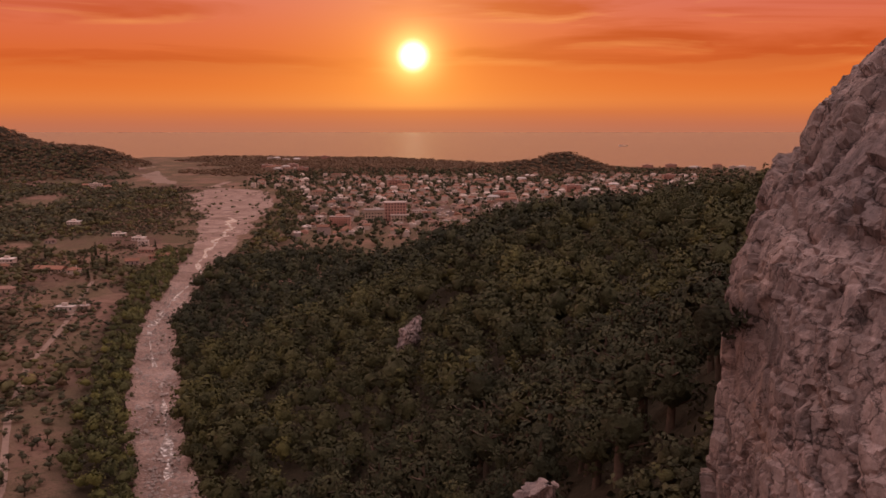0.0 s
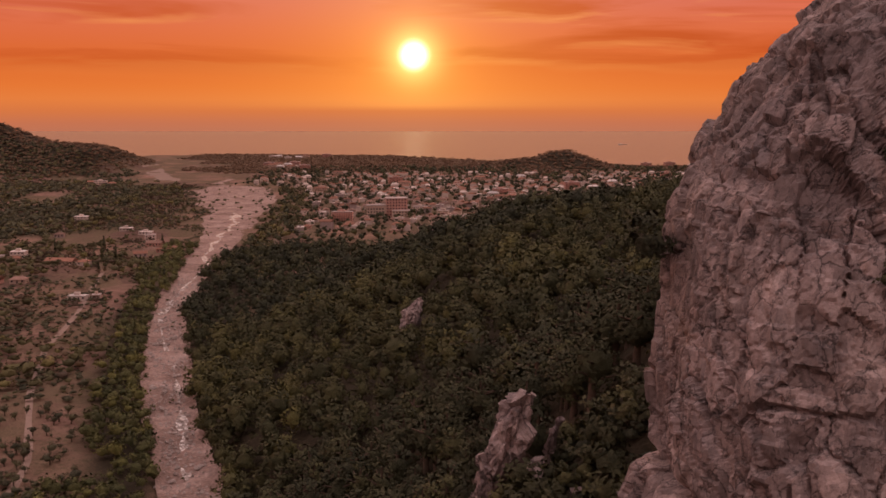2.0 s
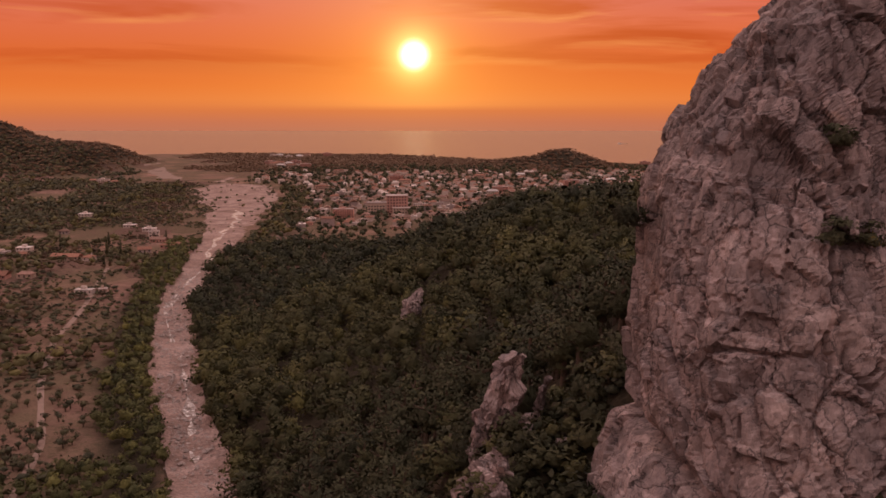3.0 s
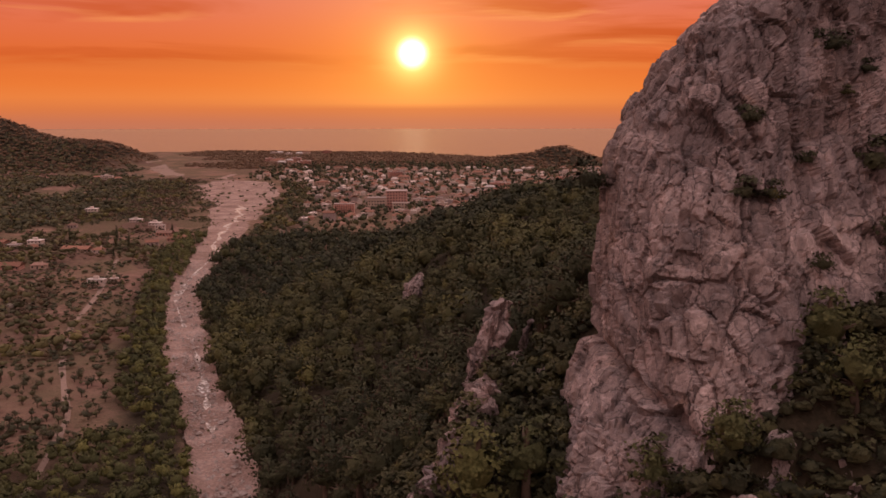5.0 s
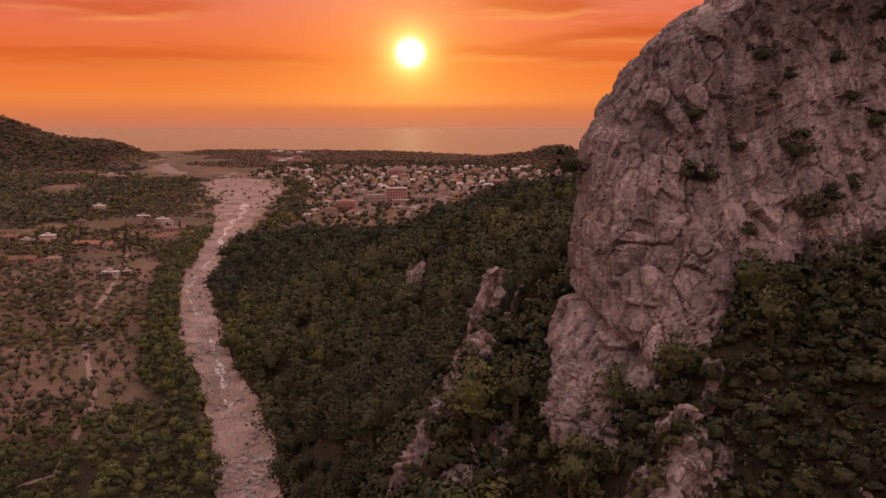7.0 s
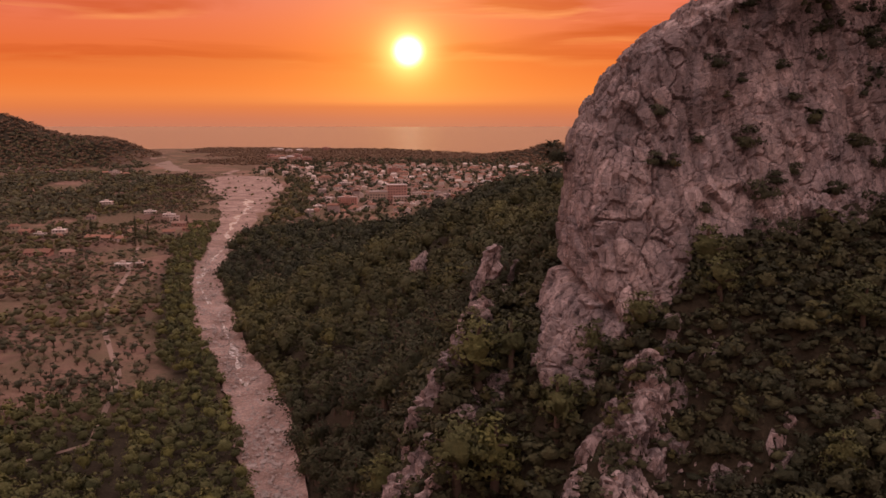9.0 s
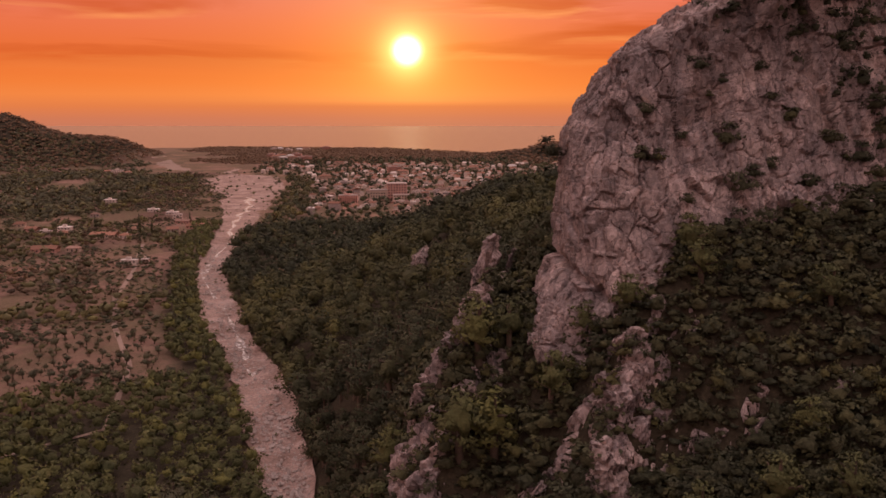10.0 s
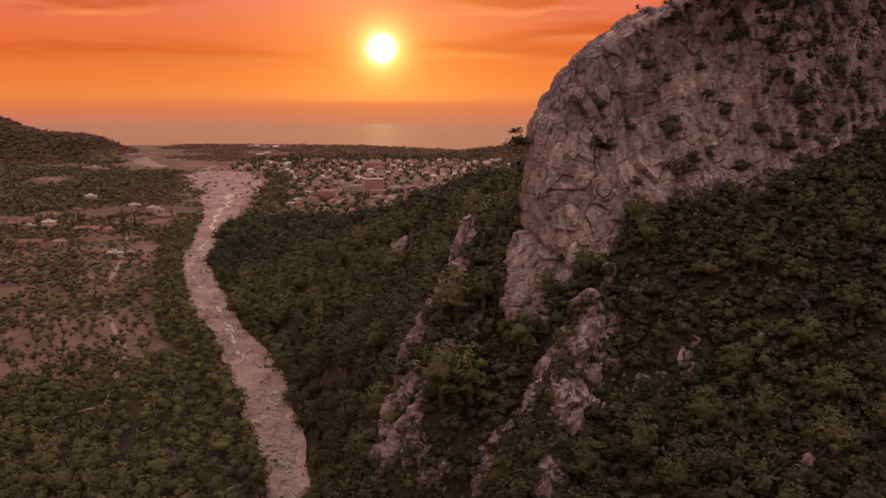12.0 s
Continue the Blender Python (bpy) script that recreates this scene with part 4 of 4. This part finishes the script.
    pts = scatter(-1500, 620, 1250, 2270, 11.5, belt, rng)
    h = rng.uniform(5.5, 7.5, len(pts))
    Rest("far", 8, 0.3, 10, 1100).build("far_wood", pts - (0, 0, 1.2), h, rng.uniform(1.6, 2.0, len(pts)), FAR_HAZED, "far wood along the shore and headland, with haze painted into its colour", "wood", rng)

    # wooded foot of the headland
    def foot(x, y, z):
        n = fbm(np.stack([x * 0.012, y * 0.012, x * 0], -1), 3, 101)
        return (x < -330 - 0.25 * (y - 800) + 60 * n) & (y > 720 + 120 * n) & (n > -0.45)
    pts = scatter(-860, -330, 700, 1620, 9.5, foot, rng)
    Rest("far", 8, 0.32, 8, 1130).build("foot_wood", pts - (0, 0, 0.6), rng.uniform(4, 9, len(pts)), rng.uniform(1.1, 1.6, len(pts)), OLIVE, "dusty green wood at the foot of the headland", "wood", rng)

    def town_green(x, y, z):
        return (x > right_bank(y) + 12) & (z < 4)
    pts = scatter(-300, 560, 690, 1720, 12.5, town_green, rng)
    pts = pts[rng.uniform(size=len(pts)) < 0.8]
    h = rng.uniform(4, 9.0, len(pts))
    Rest("far", 8, 0.32, 8, 1150).build("town_trees", pts, h, rng.uniform(0.9, 1.5, len(pts)), PINE, "dark garden trees between the town houses", "trees", rng)
    # strip of trees between river and town
    def strip(x, y, z):
        s = x - right_bank(y)
        return (s > 10) & (s < 44) & (z < 5)
    pts = scatter(-270, -60, 560, 1240, 6.5, strip, rng)
    pts = pts[rng.uniform(size=len(pts)) < 0.32]
    Rest("far", 24, 0.25, 6, 1180).build("river_trees", pts, rng.uniform(4, 8, len(pts)), rng.uniform(0.9, 1.4, len(pts)), OLIVE, "dusty trees along the river's town bank", "trees", rng)

    # --- bushes on the cliff
    holes = [(17.0, 70, 97.0, 4.4), (40.9, 63.3, 112.1, 3.8), (46.4, 66.5, 109.2, 2.8), (31.7, 58.3, 104.1, 3.0), (46.3, 63.2, 99.8, 4.2), (48.1, 59.8, 92.0, 6.0), (51.5, 61, 93.4, 3.6), (54.7, 63.6, 94.6, 3.6), (30.5, 56.6, 96.8, 2.6), (38.4, 55.3, 89.6, 2.6), (60.5, 62.2, 91.6, 3.8), (66.7, 68.8, 99.1, 4.0), (72.7, 69.4, 96.3, 4.4), (81.4, 71.1, 96.8, 4.0), (68.1, 62.5, 89.6, 4.4), (76.5, 68.4, 92.9, 3.6), (47.2, 57.5, 85.6, 4.0), (51.5, 57.2, 86.0, 5.0), (57.9, 56.4, 85.4, 4.5), (76.1, 70.7, 105.3, 4.6), (78.5, 71.7, 100.7, 4.0), (61.3, 73.2, 118.2, 4.4), (46.8, 65.1, 121.3, 3.2), (55.4, 67.5, 106.3, 2.2), (70.3, 72.3, 115.9, 4.4), (53.3, 68.7, 111.8, 2.6), (59.3, 67, 103.6, 2.0), (38.2, 60.9, 99.6, 2.2), (33, 57.6, 96.6, 2.2), (58.5, 66.3, 102.8, 2.2), (43.6, 64.4, 106.6, 1.8)]
    kinds = [tree_kind("cliff_bush", "shrub", 1.0, 420, 0.09, SHRUB, "dark bush rooted in a cleft of the cliff", "bush", "bushes on the cliff", 1200 + i, False, True) for i in range(4)]
    face = CLIFF[0][:, 260:].reshape(-1, 3)
    for i, (x, y, z, hh) in enumerate(holes):
        if i:
            d = np.hypot(face[:, 0] - x, face[:, 2] - z)
            y = float(face[d < 1.0][:, 1].min()) if (d < 1.0).any() else y
        copy_scaled(kinds[i % 4], (x, y + 0.1 * hh, z - 0.5 * hh), hh, 1.3 * hh * rng.uniform(0.8, 1.1), rng.uniform(0, 360))
    drop(kinds)
    # shrubs over the upper slope beside the bare face
    f = CLIFF[0].reshape(-1, 3)
    f = f[rng.integers(0, len(f), 9000)]
    gap = f[:, 0] - curve(f[:, 2], [(60, 90), (84, 84), (98, 84), (104, 70), (112, 67), (121, 56), (130, 50), (140, 40)])
    keep = (gap > -16) & (rng.uniform(size=len(f)) < 0.09 + 0.5 * step(-6, 9, gap)) & (f[:, 0] < 134) & (f[:, 0] > 30)
    f = f[keep][:900]
    Rest("shrub", 60, 0.15, 8, 1260).build("slope_scrub", f - (0, 0, 0.9), rng.uniform(1.6, 3.6, len(f)), rng.uniform(0.8, 1.2, len(f)), SHRUB, "dark scrub clinging to the steep rocky mountainside", "scrub", rng)
    # low bushes on the river bed
    yb = 120 + 1180 * rng.uniform(size=200)
    ub = np.where(rng.uniform(size=200) < 0.5, rng.beta(0.6, 2.6, 200), 1 - rng.beta(0.5, 3.5, 200))
    xb = left_bank(yb) * (1 - ub) + right_bank(yb) * ub
    ok = (yb > 760) | (rng.uniform(size=200) < 0.3)
    p = np.stack([xb, yb, 0 * xb - 0.9 + 0.75 * step(500, 700, yb)], -1)[ok]
    Rest("far", 20, 0.25, 6, 1280).build("river_bushes", p, rng.uniform(0.8, 2.0, len(p)) * (1 + 1.2 * step(800, 1000, p[:, 1])), rng.uniform(0.9, 1.6, len(p)), OLIVE, "low bushes scattered over the gravel bed", "bushes", rng)
    yel = tree_kind("yellow_bush", "shrub", 1.5, 300, 0.2, YELLOW, "yellowing bush in a cleft of the cliff", "bush", "bushes on the cliff", 1300, False)
    yel.matrix_basis = pose(33.5, 55.5, 95.5)
    for i, (x, y) in enumerate([(-262, 400), (-250, 398), (-268, 378), (-226, 430)]):
        b = tree_kind("blossom_tree", "broad", 4.5, 220, 0.4, PALE, "small pale blossoming tree in a garden", "tree", "blossoming trees", 1320 + i)
        b.matrix_basis = pose(x, y, float(land(np.array([x]), np.array([y]))[0]))
    for i, (x, y, hh) in enumerate([(-245, 640, 14), (-238, 648, 12), (-300, 690, 11), (-232, 598, 9), (-262, 690, 12), (-176, 560, 9), (-226, 720, 10)]):
        b = tree_kind("cypress", "cypress", hh, 260, 0.7, PINE, "tall narrow dark cypress beside a house", "tree", "cypresses", 1340 + i)
        b.matrix_basis = pose(x, y, float(land(np.array([x]), np.array([y]))[0]) - 0.2)


def copy_scaled(kind, place, height, width, turn):
    ob = copy_thing(kind, pose(*place, 0, 0, turn))
    ob.scale = (width, width, height)
    return ob


def drop(kinds):
    for k in kinds:
        for o in (*k.children_recursive, k):
            bpy.data.objects.remove(o)


def place_trees(kinds, pts, height, spread, rng, wide=1.1):
    for i, (x, y, z) in enumerate(pts):
        h = max(0.5 * height, rng.normal(height, spread))
        copy_scaled(kinds[i % len(kinds)], (x, y, z - 0.25), h, h * wide * rng.uniform(0.85, 1.2), rng.uniform(0, 360))
    drop(kinds)


# ---- houses ----
def box_mesh(name, x0, x1, y0, y1, z0, z1, mat, bevel=0.0):
    bm = bmesh.new()
    bmesh.ops.create_cube(bm, size=1.0, matrix=Matrix.Translation(((x0 + x1) / 2, (y0 + y1) / 2, (z0 + z1) / 2)) @ Matrix.Diagonal((x1 - x0, y1 - y0, z1 - z0, 1)))
    if bevel:
        bmesh.ops.bevel(bm, geom=bm.edges[:], offset=bevel, segments=1, affect="EDGES")
    me = bpy.data.meshes.new(name)
    bm.to_mesh(me)
    bm.free()
    me.materials.append(mat)
    return me


def roof_mesh(w, d, z, rise, over, mat, hip=0.0):
    """A pitched roof with thickness and eaves; hip pulls the ridge ends in."""
    bm = bmesh.new()
    a, b, t = w / 2 + over, d / 2 + over, 0.22
    rings = []
    for dz in (0, t):
        v = [bm.verts.new((x, y, z + dz)) for x, y in ((-a, -b), (a, -b), (a, b), (-a, b))]
        v += [bm.verts.new((-a + hip * b, 0, z + rise + dz)), bm.verts.new((a - hip * b, 0, z + rise + dz))]
        rings.append(v)
    for k, v in enumerate(rings):
        for f in ((0, 1, 5, 4), (2, 3, 4, 5), (1, 2, 5), (3, 0, 4)):
            q = [v[i] for i in f]
            bm.faces.new(q if k else q[::-1])
    for i in range(4):
        j = (i + 1) % 4
        bm.faces.new([rings[0][i], rings[0][j], rings[1][j], rings[1][i]])
    me = bpy.data.meshes.new("roof")
    bm.to_mesh(me)
    bm.free()
    me.materials.append(mat)
    return me


def house_kind(name, w, d, storeys, wall, roof, flat, label, windows, group="town houses", seed=0):
    """One house at the origin: walls, roof, windows with frames, door."""
    rng = random.Random(seed)
    h = 0.4 + 2.9 * storeys
    root = tagged(new(name), label, "house", group)
    part("wall", box_mesh("wall", -w / 2, w / 2, -d / 2, d / 2, -1.0, h, wall, 0.06), root)
    if flat:
        part("roof", box_mesh("roof", -w / 2 - 0.3, w / 2 + 0.3, -d / 2 - 0.3, d / 2 + 0.3, h, h + 0.35, roof, 0.05), root)
        part("stair_head", box_mesh("stair_head", -w * 0.2, w * 0.12, -d * 0.1, d * 0.25, h + 0.35, h + 2.4, wall, 0.05), root)
    else:
        part("roof", roof_mesh(w, d, h, min(w, d) * 0.24, 0.6, roof, 0.75 if seed % 2 else 0.0), root)
        part("chimney", box_mesh("chimney", w * 0.2, w * 0.2 + 0.7, -0.2, 0.5, h + 0.6, h + min(w, d) * 0.24 + 1.1, wall), root)
    if windows:
        n = max(2, int(w / 3.2))
        for s in range(storeys):
            for i in range(n):
                x = -w / 2 + (i + 0.5) * w / n
                if s == 0 and i == n // 2:
                    part("door", box_mesh("door", x - 0.55, x + 0.55, -d / 2 - 0.05, -d / 2 + 0.1, 0.3, 2.5, DARK), root)
                else:
                    part("window", box_mesh("window", x - 0.65, x + 0.65, -d / 2 - 0.04, -d / 2 + 0.1, 1.3 + 2.9 * s, 2.7 + 2.9 * s, WINDOW), root)
            if s:
                part("balcony", box_mesh("balcony", -w / 2 + 0.4, w / 2 - 0.4, -d / 2 - 1.2, -d / 2 - 0.02, 0.25 + 2.9 * s, 0.45 + 2.9 * s, wall), root)
    return root


def ground_at(x, y):
    return float(land(np.array([float(x)]), np.array([float(y)]))[0])


# x, y, width, depth, storeys, wall, roof, flat, turn
FARMS = [(-314, 660, 13, 10, 2, 0, 3, True, 4), (-327, 652, 12, 10, 1, 0, 2, True, 10), (-345, 668, 14, 9, 1, 2, 0, False, -15), (-309, 642, 10, 8, 1, 1, 0, False, 20), (-272, 634, 26, 10, 1, 1, 0, False, -8), (-253, 627, 9, 9, 1, 0, 0, False, -8),
         (-287, 557, 22, 12, 1, 2, 0, False, 3), (-268, 560, 12, 8, 1, 1, 1, False, 3), (-210, 508, 13, 6, 1, 0, 3, True, -3), (-200, 510, 6, 5, 1, 1, 2, True, 12), (-226, 665, 12, 9, 1, 3, 0, False, 20), (-212, 690, 22, 10, 1, 2, 0, False, 3), (-232, 720, 16, 9, 1, 2, 1, False, -6),
         (-246, 752, 11, 9, 2, 0, 2, True, 14), (-262, 790, 14, 8, 1, 0, 3, True, 0), (-288, 815, 14, 8, 1, 0, 3, True, 6), (-356, 885, 15, 10, 2, 0, 3, True, 0), (-330, 770, 10, 8, 1, 3, 1, False, 10), (-495, 1309, 22, 12, 3, 0, 2, True, 8), (-476, 1300, 14, 10, 2, 1, 0, False, 8), (-515, 1325, 12, 10, 2, 3, 0, False, 0), (-370, 700, 12, 9, 1, 1, 0, False, 12), (-392, 640, 12, 9, 1, 0, 1, False, 0)]


def build_houses():
    rng = random.Random(5)
    for i, (x, y, w, d, st, wl, rf, flat, turn) in enumerate(FARMS):
        look_of = ("white", "cream", "pink", "grey")[wl] + ("-walled flat-roofed house" if flat else "-walled house with a red tiled roof")
        hs = house_kind("valley_house", w, d, st, WALLS[wl], ROOFS[rf], flat, look_of + " among fields", True, "houses in the valley", i)
        hs.matrix_basis = pose(x, y, ground_at(x, y), 0, 0, turn)
        hs.scale = (0.8, 0.8, 0.8)
    # town: a loose grid of streets, its nearest houses one by one
    kinds = []
    words = ("white", "cream", "pink", "grey")
    for i in range(14):
        flat = i % 3 == 2
        wl = (0, 1, 0, 2, 0, 3, 1)[i % 7]
        w, d, st = 9 + (i * 5) % 7, 8 + (i * 3) % 5, (1, 2, 2, 1, 2, 3, 2)[i % 7]
        rf = (2, 3)[i % 2] if flat else (0, 1, 0)[i % 3]
        kinds.append(house_kind("town_house", w, d, st, WALLS[wl], ROOFS[rf], flat, f"{words[wl]} town house with a {'flat pale' if flat else 'red tiled'} roof", False, "town houses", i))
    blocks = []
    for i in range(4):
        blocks.append(house_kind("apartment_block", 22 + 4 * (i % 3), 13, 3 + i % 3, WALLS[(0, 1, 2, 0)[i]], ROOFS[(2, 0, 2, 3)[i]], i % 2 == 0, "pale apartment block of several storeys in the town", True, "apartment blocks", 40 + i))
    spots = []
    for gy in np.arange(800, 1560, 19):
        for gx in np.arange(-300, 420, 17):
            x, y = gx + rng.uniform(-7, 7) + 0.05 * (gy - 800), gy + rng.uniform(-7, 7)
            s = x - float(right_bank(np.array([y]))[0])
            if s < 46 or ground_at(x, y) > 3.5 or x > 80 + 0.35 * (y - 700) + 60:
                continue
            if abs(x + 55) < 36 and abs(y - 935) < 30:
                continue
            thin = 0.86 if y < 1350 else 0.62
            if y > 1250 and x < -160 and rng.random() < 0.35:
                continue
            if (int(gx) // 17 * 7 + int(gy) // 19 * 3) % 11 == 0 or rng.random() > thin:
                continue
            spots.append((x, y))
    spots += [(380 + 34 * rng.random() + 30 * k, 1720 + 60 * rng.random()) for k in range(9)]
    spots += [(-300 + rng.uniform(-40, 60), 1700 + rng.uniform(-60, 90)) for _ in range(9)]
    spots += [(-360 + rng.uniform(-60, 160), 2060 + rng.uniform(-40, 60)) for _ in range(6)]
    spots.sort(key=lambda p: p[1])
    rest = []
    for k, (x, y) in enumerate(spots):
        if k % 31 == 8 or y > 1650:
            kd, sc = blocks[k % 4], 0.68
        else:
            kd, sc = kinds[rng.randrange(14)], rng.uniform(0.55, 0.85)
        if k > 270 and kd not in blocks:
            rest.append((x, y))
            continue
        ob = copy_thing(kd, pose(x, y, ground_at(x, y), 0, 0, rng.choice((0, 90, 180, 270)) * (0 if kd in blocks else 1) + rng.uniform(-12, 12)))
        ob.scale = (sc, sc, sc)
    drop(kinds + blocks)
    # the far quarters, joined
    V, F = [], []
    for x, y in rest:
        w, d, h, r = rng.uniform(3.0, 5.0), rng.uniform(3.0, 4.2), rng.choice((2.6, 4.6, 5.0, 7.0)), rng.choice((0.05, 1.8, 2.2))
        z, n = ground_at(x, y) - 0.5, len(V)
        V += [(x + a * w, y + b * d, z + c) for c in (0, h) for a, b in ((-1, -1), (1, -1), (1, 1), (-1, 1))] + [(x - w * 0.6, y, z + h + r), (x + w * 0.6, y, z + h + r)]
        F += [(n, n + 1, n + 5, n + 4), (n + 1, n + 2, n + 6, n + 5), (n + 2, n + 3, n + 7, n + 6), (n + 3, n, n + 4, n + 7), (n + 4, n + 5, n + 9, n + 8), (n + 6, n + 7, n + 8, n + 9), (n + 5, n + 6, n + 9, n + 9), (n + 7, n + 4, n + 8, n + 8)]
    me = bpy.data.meshes.new("far_houses")
    me.from_pydata(V, [], [tuple(dict.fromkeys(f)) for f in F])
    me.materials.append(WALLS[0]), me.materials.append(ROOFS[0])
    for i, f in enumerate(me.polygons):
        f.material_index = 1 if i % 8 > 3 and (i // 8) % 4 else 0
    tagged(new("far_houses", me), "far quarters of pale houses with red roofs", "houses", kind="stuff")
    # the large pink block in the middle of the town
    root = tagged(new("hotel"), "large pink hotel block with two wings and rows of windows", "hotel")
    z = ground_at(-55, 930)
    for nm, x0, x1, y0, y1, top, mat in (("low_wing", -22, -2, -7, 7, 11.0, WALLS[1]), ("tall_wing", -2, 20, -4, 12, 18.0, WALLS[2]), ("entrance_wing", 4, 22, -12, -4, 6.0, WALLS[1])):
        wing = part(nm, box_mesh(nm, x0, x1, y0, y1, -1, top, mat, 0.08), root)
        part("roof_slab", box_mesh("roof_slab", x0 - 0.3, x1 + 0.3, y0 - 0.3, y1 + 0.3, top, top + 0.5, ROOFS[2], 0.05), wing)
        for s in range(int(top / 3)):
            for i in range(int((x1 - x0) / 3)):
                x = x0 + 1.6 + 3 * i
                part("window", box_mesh("window", x - 0.7, x + 0.7, y0 - 0.05, y0 + 0.1, 1.0 + 3 * s, 2.4 + 3 * s, WINDOW), wing)
    root.matrix_basis = pose(-57, 930, z, 0, 0, 6)


def build_ship():
    """A small white ship far out on the sea."""
    root = tagged(new("ship"), "small white ship far out on the evening sea", "ship")
    bm = bmesh.new()
    ring = [(-24, -4), (12, -4.5), (26, 0), (12, 4.5), (-24, 4)]
    lo = [bm.verts.new((x * 0.9, y * 0.7, -1)) for x, y in ring]
    hi = [bm.verts.new((x, y, 3.2)) for x, y in ring]
    for i in range(5):
        j = (i + 1) % 5
        bm.faces.new((lo[i], lo[j], hi[j], hi[i]))
    bm.faces.new(hi), bm.faces.new(lo[::-1])
    me = bpy.data.meshes.new("hull")
    bm.to_mesh(me)
    bm.free()
    me.materials.append(WHITE)
    part("hull", me, root)
    part("deckhouse", box_mesh("deckhouse", -20, -6, -3, 3, 3.2, 7.5, WHITE, 0.2), root)
    part("mast", box_mesh("mast", -9, -8.6, -0.2, 0.2, 7.5, 13, WALLS[3]), root)
    root.matrix_basis = pose(589, 2990, -2.0, 0, 0, 8)
    root.scale = (0.7, 0.7, 0.45)


# ---- tracks and stones ----
def build_track(name, line, width, label):
    f = np.array(line, float)
    d = np.r_[0, np.cumsum(np.hypot(*np.diff(f, axis=0).T))]
    s = np.arange(0, d[-1], 4.0)
    x, y = np.interp(s, d, f[:, 0]), np.interp(s, d, f[:, 1])
    tx, ty = np.gradient(x), np.gradient(y)
    ln = np.hypot(tx, ty)
    v = np.array([-1, -0.5, 0, 0.5, 1.0])
    w = width / 2 * (1 + 0.25 * vnoise(np.stack([s * 0.06, s * 0, s * 0], -1), 77))
    X = x[:, None] - (ty / ln * w)[:, None] * v
    Y = y[:, None] + (tx / ln * w)[:, None] * v
    Z = land(X, Y) + 0.12
    me = mesh_from(name, np.stack([X, Y, Z], -1).reshape(-1, 3), grid_faces(len(s), 5), ASPHALT, True)
    tagged(new(name, me), label, "track", kind="structure")


def build_stones():
    rng = np.random.default_rng(3)
    n = 5200
    y = 90 + 620 * rng.uniform(size=n) ** 1.5
    u = rng.uniform(0.02, 0.98, n)
    x = left_bank(y) * (1 - u) + right_bank(y) * u
    r = 0.26 + 1.0 * rng.uniform(size=n) ** 4
    tri = np.array([[0, 1, 2], [0, 2, 3], [0, 3, 4], [0, 4, 1], [5, 2, 1], [5, 3, 2], [5, 4, 3], [5, 1, 4]])
    octa = np.array([[0, 0, 0.7], [1, 0, 0.05], [0.1, 0.9, 0], [-0.9, 0.15, 0.1], [-0.1, -0.85, 0], [0, 0, -0.5]])
    a = rng.uniform(0, 6.28, n)
    v = octa[None] * (1 + 0.3 * rng.normal(size=(n, 6, 1))) * r[:, None, None]
    c, s = np.cos(a)[:, None], np.sin(a)[:, None]
    V = np.stack([v[..., 0] * c - v[..., 1] * s + x[:, None], v[..., 0] * s + v[..., 1] * c + y[:, None], v[..., 2] - 0.75], -1)
    F = tri[None] + (np.arange(n) * 6)[:, None, None]
    tagged(new("river_stones", mesh_from("river_stones", V.reshape(-1, 3), F.reshape(-1, 3), STONE)), "loose pale boulders strewn over the river bed", "stones", kind="stuff")


build_track("track", [(-178, 120), (-112, 190), (-128, 262), (-158, 330), (-182, 400), (-196, 470), (-205, 505), (-230, 600)], 2.6, "pale dirt track through the orchards")
build_track("road", [(-128, 640), (-140, 740), (-138, 830), (-150, 960), (-170, 1150)], 6, "pale road along the town bank of the river")
build_track("road", [(-85, 820), (-78, 920), (-60, 1050), (-40, 1250)], 7, "straight pale street into the town")
build_track("beach", [(-560, 1740), (-640, 1940), (-715, 2100), (-760, 2210)], 34, "pale sand strip by the bay")
build_track("beach", [(-420, 1400), (-500, 1580), (-560, 1740)], 34, "pale sand flat at the river mouth")
build_stones()
build_ship()
build_houses()
plant_all()
